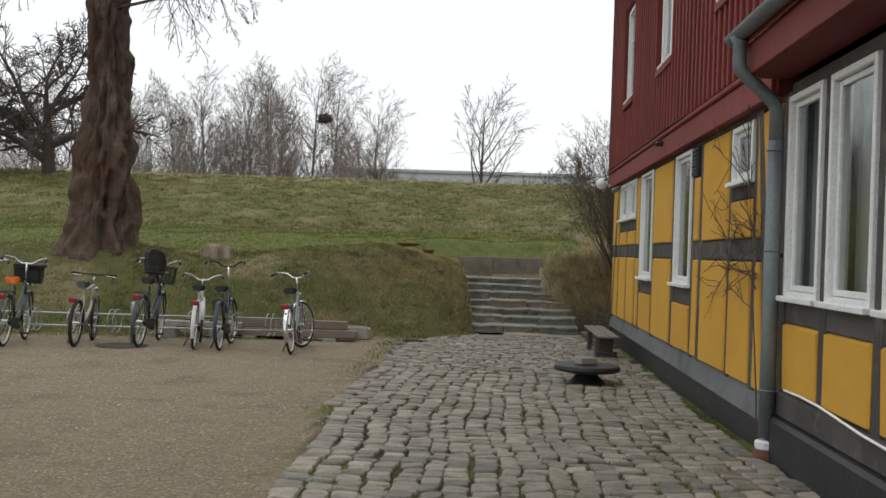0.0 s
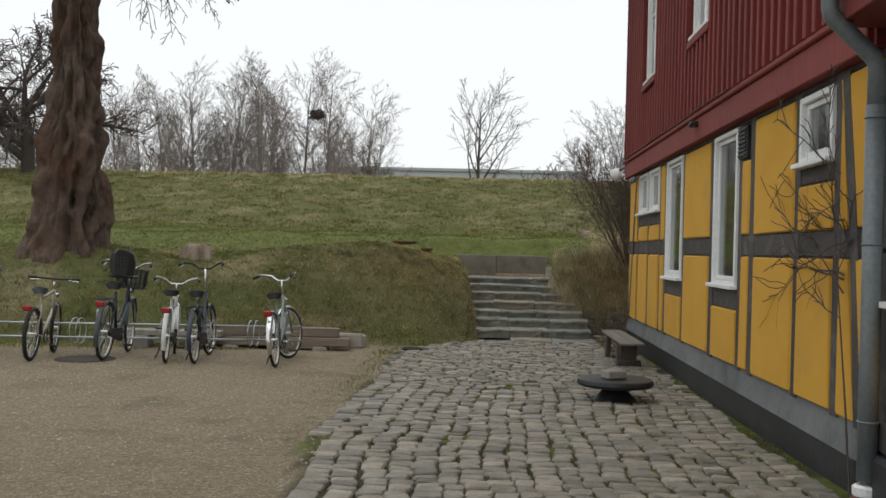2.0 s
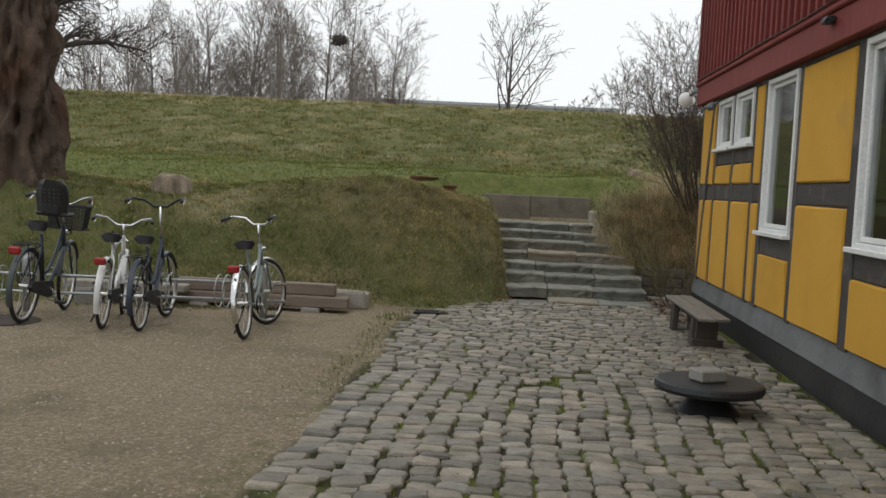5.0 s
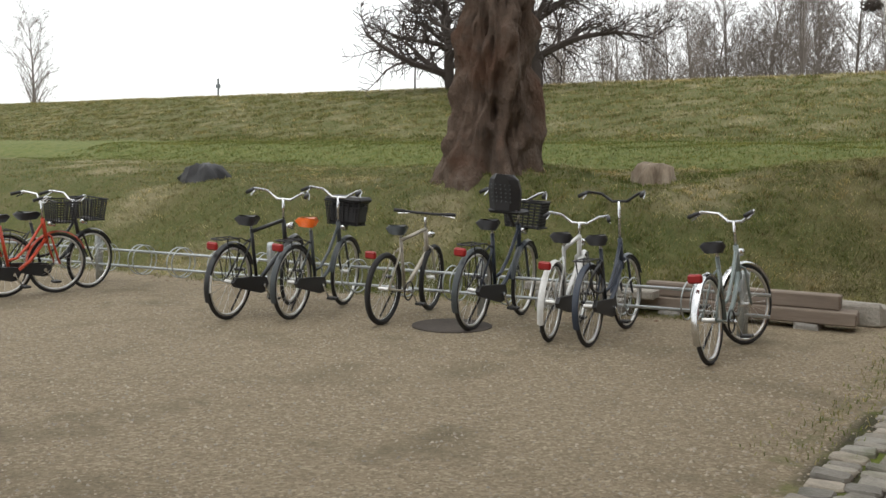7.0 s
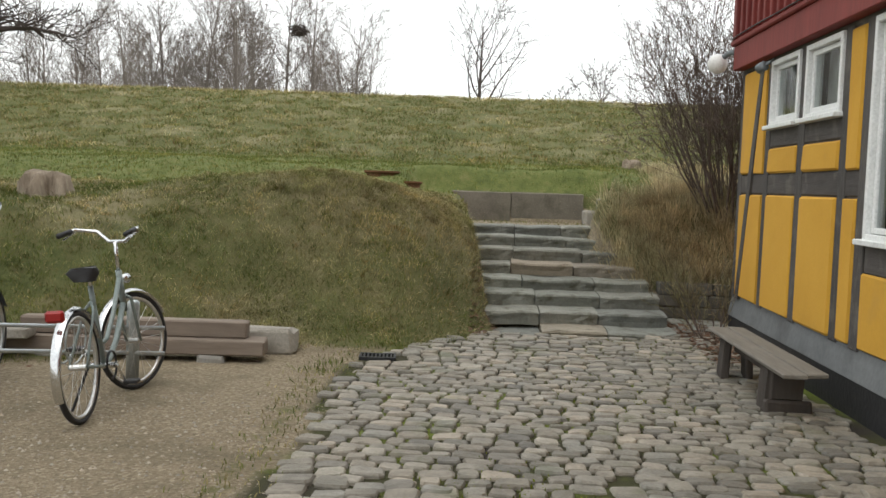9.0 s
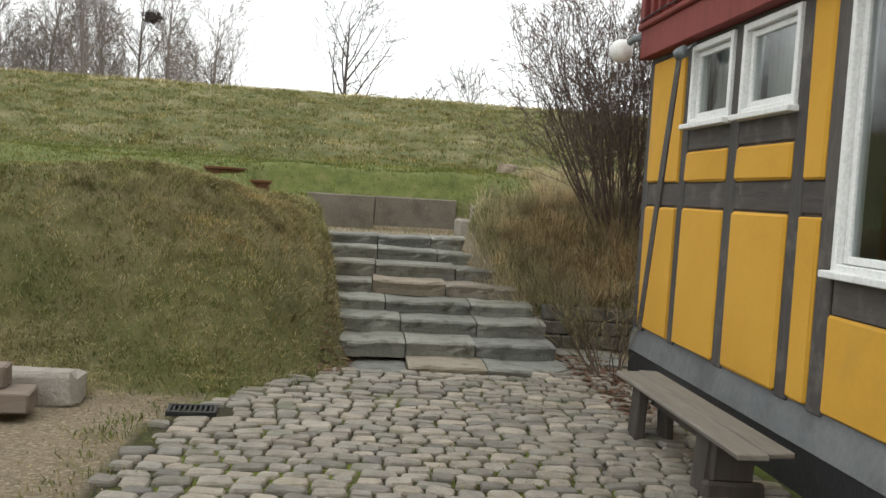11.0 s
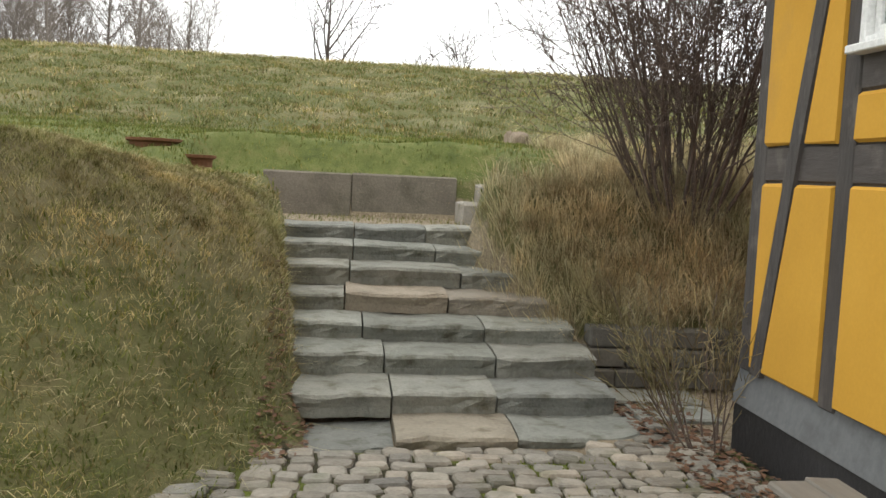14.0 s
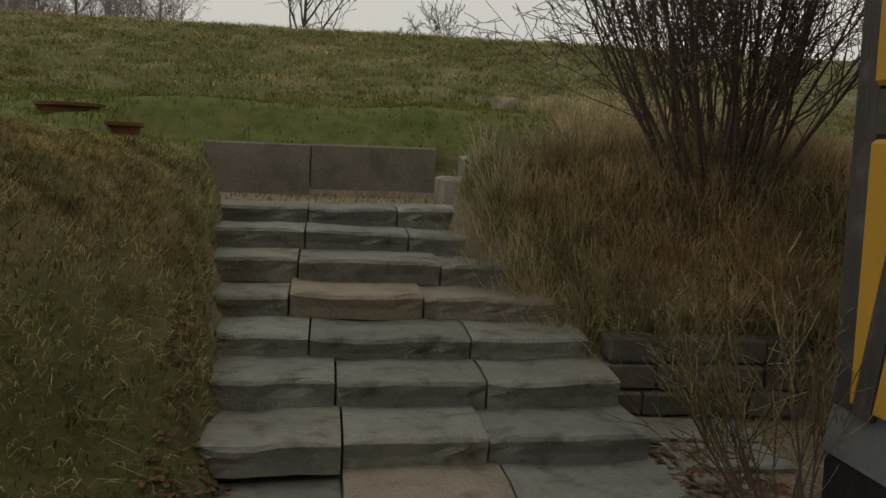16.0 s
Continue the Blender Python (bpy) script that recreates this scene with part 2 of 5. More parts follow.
GREEN = grass_material("dark green grass", [(0.0, (0.07, 0.10, 0.024)), (0.5, (0.13, 0.165, 0.042)), (0.85, (0.19, 0.21, 0.065)), (1.0, (0.26, 0.24, 0.12))])
WEED = grass_material("brown dead weeds", [(0.0, (0.13, 0.108, 0.066)), (0.5, (0.25, 0.212, 0.135)), (1.0, (0.42, 0.365, 0.25))])


def ground_material():
    m = bpy.data.materials.new("yard gravel and turf")
    m.use_nodes = True
    nt = m.node_tree
    bs = nt.nodes["Principled BSDF"]
    att = nt.nodes.new("ShaderNodeAttribute")
    att.attribute_name = "turf"
    att2 = nt.nodes.new("ShaderNodeAttribute")
    att2.attribute_name = "mown"
    att3 = nt.nodes.new("ShaderNodeAttribute")
    att3.attribute_name = "paved"
    fine, mid, big = noise_tex(nt, 70, 6, None, "noise", 0.75), noise_tex(nt, 5, 6), noise_tex(nt, 0.45, 5)
    grit = ramp(nt, fine, [(0.34, (0.075, 0.062, 0.046)), (0.47, (0.19, 0.160, 0.120)), (0.56, (0.27, 0.235, 0.185)), (0.66, (0.55, 0.50, 0.42))])
    stones = ramp(nt, noise_tex(nt, 26, 5, None, "noise", 0.8), [(0.36, (0.10, 0.083, 0.062)), (0.5, (0.205, 0.175, 0.135)), (0.62, (0.36, 0.32, 0.26))])
    cells = ramp(nt, noise_tex(nt, 48, 0, None, "voronoi"), [(0.15, (0.09, 0.075, 0.055)), (0.45, (0.20, 0.17, 0.13)), (0.75, (0.30, 0.265, 0.21)), (0.95, (0.52, 0.48, 0.41))])
    grit = blend(nt, 0.4, grit, stones)
    grit = blend(nt, 0.5, grit, cells)
    grit = blend(nt, 0.2, grit, ramp(nt, big, [(0.3, (0.15, 0.128, 0.10)), (0.5, (0.205, 0.176, 0.142)), (0.7, (0.235, 0.205, 0.165))]))
    grit = blend(nt, 1.0, grit, (1.12, 1.06, 0.92), "MULTIPLY")
    damp = ramp(nt, noise_tex(nt, 1.1, 6), [(0.52, (0, 0, 0)), (0.72, (0.75, 0.75, 0.75))])
    grit = blend(nt, damp, grit, (0.120, 0.100, 0.062))
    turf = ramp(nt, mid, [(0.28, (0.060, 0.075, 0.024)), (0.47, (0.105, 0.118, 0.038)), (0.58, (0.15, 0.135, 0.06)), (0.72, (0.21, 0.17, 0.095))])
    turf = blend(nt, 0.5, turf, ramp(nt, noise_tex(nt, 0.9, 6, None, "noise", 0.7), [(0.35, (0.055, 0.075, 0.022)), (0.5, (0.12, 0.125, 0.045)), (0.66, (0.20, 0.165, 0.085))]))
    turf = blend(nt, 0.35, turf, ramp(nt, noise_tex(nt, 28, 5), [(0.3, (0.035, 0.040, 0.015)), (0.6, (0.11, 0.115, 0.04)), (0.75, (0.19, 0.165, 0.09))]))
    green = ramp(nt, mid, [(0.3, (0.075, 0.098, 0.026)), (0.5, (0.125, 0.148, 0.042)), (0.7, (0.175, 0.172, 0.065))])
    att4 = nt.nodes.new("ShaderNodeAttribute")
    att4.attribute_name = "dry"
    straw = ramp(nt, mid, [(0.3, (0.17, 0.142, 0.08)), (0.5, (0.30, 0.258, 0.155)), (0.68, (0.40, 0.345, 0.225))])
    turf = blend(nt, att4.outputs["Fac"], turf, straw)
    turf = blend(nt, att2.outputs["Fac"], turf, green)
    edge = nt.nodes.new("ShaderNodeMath")
    edge.operation = "ADD"
    nt.links.new(att.outputs["Fac"], edge.inputs[0])
    spread = nt.nodes.new("ShaderNodeMath")
    spread.operation = "MULTIPLY_ADD"
    nt.links.new(mid, spread.inputs[0])
    spread.inputs[1].default_value, spread.inputs[2].default_value = 1.2, -0.6
    nt.links.new(spread.outputs[0], edge.inputs[1])
    f = ramp(nt, edge.outputs[0], [(0.38, (0, 0, 0)), (0.62, (1, 1, 1))])
    col = blend(nt, f, grit, turf)
    moss = ramp(nt, noise_tex(nt, 1.1, 6), [(0.38, (0.040, 0.033, 0.026)), (0.50, (0.055, 0.056, 0.022)), (0.62, (0.120, 0.150, 0.022))])
    col = blend(nt, att3.outputs["Fac"], col, moss)
    nt.links.new(col, bs.inputs["Base Color"])
    bs.inputs["Roughness"].default_value = 0.92
    bs.inputs["Specular IOR Level"].default_value = 0.25
    b = nt.nodes.new("ShaderNodeBump")
    b.inputs["Strength"].default_value, b.inputs["Distance"].default_value = 0.9, 0.02
    nt.links.new(fine, b.inputs["Height"])
    nt.links.new(b.outputs[0], bs.inputs["Normal"])
    return m


GROUND = ground_material()


# ---- mesh building ----
class Build:
    """Collects vertices and faces for one mesh."""

    def __init__(self):
        self.v, self.f = [], []

    def add(self, verts, faces):
        o = len(self.v)
        self.v.extend(tuple(p) for p in verts)
        self.f.extend(tuple(i + o for i in face) for face in faces)
        return self

    def box(self, lo, hi, ch=0.0, m=None, jit=0.0, rng=None):
        """A box between two corners with chamfered edges."""
        lo, hi = Vector(lo), Vector(hi)
        c, h = (lo + hi) / 2, (hi - lo) / 2
        ch = min(ch, min(h) * 0.9)
        pts, faces = [], []
        if ch <= 0:
            pts = [Vector((sx * h.x, sy * h.y, sz * h.z)) for sz in (-1, 1) for sx, sy in ((-1, -1), (1, -1), (1, 1), (-1, 1))]
            faces = [(3, 2, 1, 0), (4, 5, 6, 7), (0, 1, 5, 4), (1, 2, 6, 5), (2, 3, 7, 6), (3, 0, 4, 7)]
        else:
            idx = {}
            for sx in (-1, 1):
                for sy in (-1, 1):
                    for sz in (-1, 1):
                        for a in range(3):
                            p = [sx * h.x, sy * h.y, sz * h.z]
                            for b in range(3):
                                if b != a:
                                    p[b] -= (sx, sy, sz)[b] * ch
                            idx[(sx, sy, sz, a)] = len(pts)
                            pts.append(Vector(p))
            for a in range(3):
                b, d = (a + 1) % 3, (a + 2) % 3
                for s in (-1, 1):
                    q = []
                    for sb, sd in ((-1, -1), (1, -1), (1, 1), (-1, 1)):
                        k = [0, 0, 0]
                        k[a], k[b], k[d] = s, sb, sd
                        q.append(idx[(*k, a)])
                    faces.append(tuple(q if s > 0 else q[::-1]))
                for sb in (-1, 1):
                    for sd in (-1, 1):
                        lo_k, hi_k = [0, 0, 0], [0, 0, 0]
                        lo_k[a], lo_k[b], lo_k[d] = -1, sb, sd
                        hi_k[a], hi_k[b], hi_k[d] = 1, sb, sd
                        q = (idx[(*lo_k, b)], idx[(*hi_k, b)], idx[(*hi_k, d)], idx[(*lo_k, d)])
                        faces.append(q if sb * sd < 0 else q[::-1])
            for sx in (-1, 1):
                for sy in (-1, 1):
                    for sz in (-1, 1):
                        t = tuple(idx[(sx, sy, sz, a)] for a in range(3))
                        faces.append(t if sx * sy * sz > 0 else t[::-1])
        if jit and rng:
            pts = [p + Vector((rng.uniform(-jit, jit), rng.uniform(-jit, jit), rng.uniform(-jit, jit))) for p in pts]
        pts = [p + c for p in pts]
        if m is not None:
            pts = [m @ p for p in pts]
        return self.add(pts, faces)

    def tube(self, pts, rad, sides=8, closed=False, cap=True):
        """A tube along points; rad: one radius or one for each point."""
        pts = [Vector(p) for p in pts]
        n = len(pts)
        rads = [rad] * n if isinstance(rad, (int, float)) else list(rad)
        verts, faces, up = [], [], None
        for i, p in enumerate(pts):
            a = pts[(i - 1) % n] if (closed or i > 0) else p
            b = pts[(i + 1) % n] if (closed or i < n - 1) else p
            t = (b - a).normalized() if (b - a).length > 1e-9 else Vector((0, 0, 1))
            if up is None:
                up = t.orthogonal().normalized()
            up = (up - t * up.dot(t))
            up = up.normalized() if up.length > 1e-6 else t.orthogonal().normalized()
            w = t.cross(up)
            for k in range(sides):
                g = 2 * math.pi * k / sides
                verts.append(p + (up * math.cos(g) + w * math.sin(g)) * rads[i])
        for i in range(n if closed else n - 1):
            j = (i + 1) % n
            for k in range(sides):
                l = (k + 1) % sides
                faces.append((i * sides + k, i * sides + l, j * sides + l, j * sides + k))
        if cap and not closed:
            faces.append(tuple(range(sides))[::-1])
            faces.append(tuple((n - 1) * sides + k for k in range(sides)))
        return self.add(verts, faces)

    def ring(self, c, radius, rad, normal="y", seg=28, sides=6, a0=0.0, a1=360.0):
        pts, full = [], a1 - a0 >= 359.9
        for i in range(seg if full else seg + 1):
            g = radians(a0 + (a1 - a0) * i / seg)
            u, w = math.cos(g) * radius, math.sin(g) * radius
            off = {"y": (u, 0, w), "x": (0, u, w), "z": (u, w, 0)}[normal]
            pts.append(Vector(c) + Vector(off))
        return self.tube(pts, rad, sides, closed=full)

    def lathe(self, c, prof, seg=20):
        """A solid of revolution round z: prof is (radius, height) pairs."""
        verts, faces = [], []
        for r, z in prof:
            for k in range(seg):
                g = 2 * math.pi * k / seg
                verts.append((c[0] + r * math.cos(g), c[1] + r * math.sin(g), c[2] + z))
        for i in range(len(prof) - 1):
            for k in range(seg):
                l = (k + 1) % seg
                faces.append((i * seg + k, i * seg + l, (i + 1) * seg + l, (i + 1) * seg + k))
        faces.append(tuple(range(seg))[::-1])
        faces.append(tuple((len(prof) - 1) * seg + k for k in range(seg)))
        return self.add(verts, faces)

    def mesh(self, name, smooth=False):
        me = bpy.data.meshes.new(name)
        me.from_pydata([tuple(p) for p in self.v], [], self.f)
        if smooth:
            me.polygons.foreach_set("use_smooth", [True] * len(me.polygons))
        me.update()
        return me


def part(name, b, mat, parent=None, label="", smooth=False):
    """Links a mesh as one object under a thing or part."""
    me = b.mesh(name, smooth) if isinstance(b, Build) else b
    if mat and not me.materials:
        me.materials.append(mat)
    ob = new(name, me)
    if parent is not None:
        ob.parent = parent
    return tagged(ob, label)


def thing(name, label, category, m=None, group="", kind=""):
    ob = new(name)
    ob.empty_display_size = 0.1
    if m is not None:
        ob.matrix_world = m
    return tagged(ob, label, category, group, kind)


def sm(a, b, x):
    t = np.clip((x - a) / (b - a), 0, 1)
    return t * t * (3 - 2 * t)


# ---- the lie of the land ----
def rack_y(x):
    return 11.45 + 0.15 * (x + 7.6)


def foot_y(x):
    """Where the bank begins behind the bicycles."""
    base = rack_y(x) + 0.75
    bulge = 13.95 + 0.0 * x
    y = base + (bulge - base) * sm(-4.6, -2.6, x)
    y = y + 1.5 * sm(-1.7, -0.5, x)
    return y


def stair_z(y):
    return np.clip(0.15 * ((y - 15.12) / 0.54) - 0.40, -0.06, 1.0) + 0.05 * sm(19.75, 20.3, y) + 0.44 * sm(21.40, 21.5, y)


def left_x(y):
    """Left-hand edge of the stairs."""
    return -0.60 - 0.32 * sm(15.7, 19.4, y) - 1.0 * sm(19.5, 20.4, y)


def right_x(y):
    """Right-hand edge of the stairs."""
    return 1.62 - 0.80 * sm(16.9, 19.2, y) + 0.5 * sm(19.6, 20.2, y)


def land(x, y):
    x, y = np.asarray(x, float), np.asarray(y, float)
    wob = 0.10 * np.sin(x * 1.3 + 0.7 * y) * np.sin(y * 0.9 + 1.0) + 0.05 * np.sin(2.9 * x - 1.7 * y)
    d = y - foot_y(x)
    steep = 0.55 + 0.22 * (1 - sm(-5.5, -3.5, x))
    bank = 1.42 * (steep * sm(0.0, 2.7, d) + (1 - steep) * sm(0.8, 5.6, d))
    bank = bank + 0.26 * np.exp(-((x + 8.2) / 1.5) ** 2 - ((y - 15.5) / 1.5) ** 2)
    bank = bank + 0.70 * np.exp(-((x + 2.85) / 1.6) ** 2 - ((y - 16.75) / 1.35) ** 2) * sm(0.0, 1.4, d)
    right = 0.42 + 1.10 * sm(17.2, 19.3, y) - 0.10 * sm(20.5, 26.0, y)
    side = sm(0.2, 1.0, x)
    low = bank * (1 - side) + right * side * sm(17.28, 17.42, y)
    terrace = 0.52 * sm(19.0, 22.3, y) + 0.12 * sm(22.3, 24.8, y) + 0.0 * x
    slope = 2.6 * (0.80 * np.clip((y - 24.8) / 14.2, 0, 1) + 0.20 * sm(24.8, 39.0, y))
    rough = 0.85 * (0.045 * np.sin(1.9 * x + 0.8 * y) * np.sin(2.3 * y - 0.6 * x) + 0.05 * np.sin(4.3 * x + 2.0 * np.sin(1.7 * y)) * np.sin(3.1 * y + 1.2 * x) + 0.03 * np.sin(7.7 * x - 5.2 * y) * np.sin(6.1 * y + 2.2 * x)) * sm(25.0, 26.2, y) * (1 - sm(37.0, 39.0, y))
    fall = -3.4 * sm(40.5, 56.0, y)
    lumps = 0.030 * np.sin(9.1 * x + 3.7 * y) * np.sin(7.3 * y - 4.1 * x) + 0.022 * np.sin(17.0 * x - 11.0 * y) * np.sin(13.0 * y + 6.0 * x)
    h = low + terrace + slope + rough + (wob * 0.55 * (1 - 0.8 * sm(20.0, 26.0, y)) + lumps * (1 - sm(19.0, 24.0, y))) * sm(0.4, 2.0, d) + fall
    inside = sm(-0.16, 0.06, x - left_x(y)) * (1 - sm(-0.05, 0.22, x - right_x(y))) * sm(15.0, 15.5, y) * (1 - sm(21.52, 22.15, y))
    h = h * (1 - inside) + stair_z(y) * inside
    yard = 0.012 * np.sin(x * 0.9) * np.sin(y * 0.7) + np.clip((9.0 - y) * 0.010, 0, 0.10)
    flat = (y < foot_y(x)) | ((x > 1.2) & (y < 17.28))
    return np.where(flat, yard, h + yard * (1 - sm(0.0, 1.0, d)))


def turf_at(x, y):
    t = sm(-0.25, 0.55, y - foot_y(x))
    t = np.maximum(t, 0.42 * np.exp(-((x - cobble_left(y) + 0.22) / 0.2) ** 2))
    t = t * (1 - sm(-0.05, 0.1, x - left_x(y)) * (1 - sm(0.0, 0.2, x - right_x(y))) * (y < 21.45))
    return np.where((x > 1.1) & (y < 17.4), 0.0, t)


def dry_at(x, y):
    """Pale dead grass: the mound by the steps and patches along the banks."""
    mound = np.exp(-((x + 2.3) / 1.5) ** 2 - ((y - 17.6) / 1.5) ** 2)
    patch = 0.5 + 0.5 * np.sin(1.7 * x + 1.1 * np.sin(0.9 * y)) * np.sin(1.25 * y - 0.7 * x + 0.6)
    return np.clip(1.35 * mound * (0.75 + 0.35 * patch) + 0.55 * sm(0.62, 0.95, patch) * (1 - sm(18.6, 20.0, y)) + 0.35 * sm(0.45, 1.0, patch) * sm(25.5, 27.5, y) + 0.4 * sm(37.0, 39.5, y), 0, 1)


def mown_at(x, y):
    return sm(18.9, 20.4, y) * (1 - sm(24.6, 25.6, y)) * np.where((x > -1.1) & (x < 1.5) & (y < 21.6), 0.1, 0.95)


def cobble_left(y):
    return -1.58 - 0.27 * sm(2.5, 6.5, y) + 0.03 * np.sin(y * 1.9) + 0.9 * sm(13.3, 15.4, y)


def steps_of(*spans):
    out = []
    for a, b, n in spans:
        out.extend(np.linspace(a, b, n, endpoint=False))
    return np.array(out + [spans[-1][1]])


gx = steps_of((-600, -80, 14), (-80, -24, 60), (-24, -15, 40), (-15, 4.5, 180), (4.5, 40, 70), (40, 600, 14))
gy = steps_of((-400, -12, 12), (-12, 10, 40), (10, 23, 120), (23, 42, 130), (42, 60, 24), (60, 900, 14))
GX, GY = np.meshgrid(gx, gy)
GZ = land(GX, GY)
co = np.stack([GX, GY, GZ], -1).reshape(-1, 3)
nx, ny = len(gx), len(gy)
ii = np.arange(nx * ny).reshape(ny, nx)
quads = np.stack([ii[:-1, :-1], ii[:-1, 1:], ii[1:, 1:], ii[1:, :-1]], -1).reshape(-1, 4)
gm = bpy.data.meshes.new("ground")
gm.from_pydata(co.tolist(), [], quads.tolist())
gm.polygons.foreach_set("use_smooth", [True] * len(gm.polygons))
paved = ((GX > cobble_left(GY) - 0.05) & (GY < 15.9) & (GX < 2.3)).astype(float)
paved = np.where(GY > 14.0, paved * (GY < foot_y(GX) + 0.2), paved)
for key, val in (("turf", turf_at(GX, GY)), ("mown", mown_at(GX, GY)), ("dry", dry_at(GX, GY)), ("paved", paved)):
    at = gm.attributes.new(key, "FLOAT", "POINT")
    at.data.foreach_set("value", np.asarray(val, float).reshape(-1))
ground = part("ground", gm, GROUND)
tagged(ground, "gravel yard rising into a rough grass rampart", "ground", kind="structure")


# ---- half-timbered house ----
WX = 2.09          # street face of the lower wall
YN, YC = -9.0, 15.77   # near end and far corner


def wall_pieces(b, x0, x1, y0, y1, z0, z1, holes):
    """Fills a wall with boxes round rectangular holes (ya, yb, za, zb)."""
    cuts = sorted({y0, y1, *(h[0] for h in holes), *(h[1] for h in holes)})
    for a, c in zip(cuts, cuts[1:]):
        gaps = sorted((h[2], h[3]) for h in holes if h[0] <= a + 1e-6 and h[1] >= c - 1e-6)
        z = z0
        for g0, g1 in gaps:
            if g0 > z:
                b.box((x0, a, z), (x1, c, g0))
            z = g1
        if z1 > z:
            b.box((x0, a, z), (x1, c, z1))


LOW_WINDOWS = [(12.64, 13.54, 2.33, 2.99), (13.72, 14.60, 2.33, 2.99), (10.87, 12.00, 1.34, 2.99), (7.98, 9.02, 1.34, 2.99),
               (5.20, 5.97, 2.41, 2.96), (3.31, 4.12, 1.38, 2.99), (2.30, 3.14, 1.38, 2.99), (1.20, 2.12, 1.38, 2.99), (-1.6, -0.7, 1.38, 2.99)]
UP_WINDOWS = [(12.62, 13.62, 4.40, 6.0), (9.0, 10.0, 4.34, 6.0), (5.30, 6.30, 4.34, 6.0), (0.4, 1.4, 4.6, 6.0)]

house = thing("timber_framed_house", "yellow half-timbered house with red boarded upper storey", "house", kind="structure")
b = Build()
wall_pieces(b, WX + 0.02, WX + 0.26, YN, YC, 0.0, 3.05, LOW_WINDOWS)
part("wall_street_low", b, TIMBER, house, "dark timber wall core")
b = Build()
wall_pieces(b, 2.03, 2.25, 4.3, YC + 0.05, 3.05, 7.2, UP_WINDOWS[:3])
b.box((2.03, YN, 3.72), (2.25, 4.3, 7.2))
part("wall_street_upper", b, RED, house, "red boarded upper wall")
b = Build()
b.box((2.25, YC - 0.25, 0), (9.0, YC, 7.2))
part("wall_far_end", b, RED, house)
b = Build()
b.box((2.36, YN, 0), (9.0, YN + 0.25, 7.2)).box((8.75, YN, 0), (9.0, YC, 7.2))
part("wall_back", b, RED, house)
b = Build()
b.box((2.36, YN, 0.02), (8.75, YC - 0.25, 0.10)).box((2.36, YN + 0.25, 3.06), (8.75, YC - 0.25, 3.16)).box((4.6, YN + 0.25, 0.1), (4.7, YC - 0.25, 3.05))
part("room_shell", b, ROOM, house, "dim plastered room behind the windows")
b = Build()
b.add([(1.45, YN, 7.15), (1.45, YC + 0.4, 7.15), (5.5, YC + 0.4, 9.6), (5.5, YN, 9.6), (9.5, YN, 7.15), (9.5, YC + 0.4, 7.15)],
      [(0, 3, 2, 1), (3, 4, 5, 2), (0, 1, 5, 4), (0, 4, 3), (1, 2, 5)])
part("roof", b, RUST, house, "dark tiled roof")

# plinth: black tarred foot and sloping grey sill board
b = Build()
b.box((WX - 0.02, 4.25, -0.2), (WX + 0.3, YC - 0.005, 0.32), 0.02)
part("plinth", b, TAR, house, "black tarred stone foot")
b = Build()
b.add([(WX - 0.03, 4.25, 0.29), (WX - 0.03, YC, 0.29), (WX + 0.018, YC, 0.52), (WX + 0.018, 4.25, 0.52), (WX + 0.2, 4.25, 0.29), (WX + 0.2, YC, 0.29)],
      [(0, 1, 2, 3)[::-1], (0, 4, 5, 1)[::-1], (0, 3, 4)[::-1], (1, 5, 2)[::-1]])
part("sill_board", b, PLINTH, house, "grey painted weathered sill board")
b = Build()
b.box((WX - 0.10, YN, -0.2), (WX + 0.3, 4.24, 0.42), 0.03)
part("plinth", b, TAR, house, "black tarred stone foot of the near wing")
b = Build()
b.box((WX - 0.04, YN, 0.42), (WX + 0.06, 4.24, 0.62), 0.02)
part("sill_board", b, TIMBER, house)

POSTS = [(15.60, 15.77), (14.60, 14.76), (13.54, 13.72), (12.47, 12.64), (12.02, 12.20), (10.71, 10.86), (9.04, 9.26), (7.80, 7.96), (7.35, 7.53),
         (5.98, 6.12), (5.02, 5.18), (4.13, 4.30), (3.15, 3.30), (2.13, 2.29), (1.03, 1.19), (-0.69, -0.5), (-1.8, -1.62)]
for y0, y1 in POSTS:
    b = Build()
    b.box((WX, y0, 0.5), (WX + 0.12, y1, 3.02), 0.008)
    part("post", b, TIMBER, house)
for y0, y1, z0, z1 in [(4.3, 7.97, 1.665, 1.86), (9.03, 10.86, 1.665, 1.86), (12.01, YC, 1.665, 1.86), (4.3, YC, 2.992, 3.05), (-9.0, 4.13, 2.99, 3.1), (13.72, 14.6, 2.13, 2.32), (12.64, 13.54, 2.13, 2.32),
                       (10.87, 12.0, 1.10, 1.33), (7.98, 9.02, 1.10, 1.33), (5.19, 5.97, 2.25, 2.40), (1.2, 4.12, 1.18, 1.37), (-0.5, 1.0, 1.66, 1.86)]:
    b = Build()
    b.box((WX + 0.006, y0, z0), (WX + 0.12, y1, z1), 0.008)
    part("rail", b, RAIL, house)


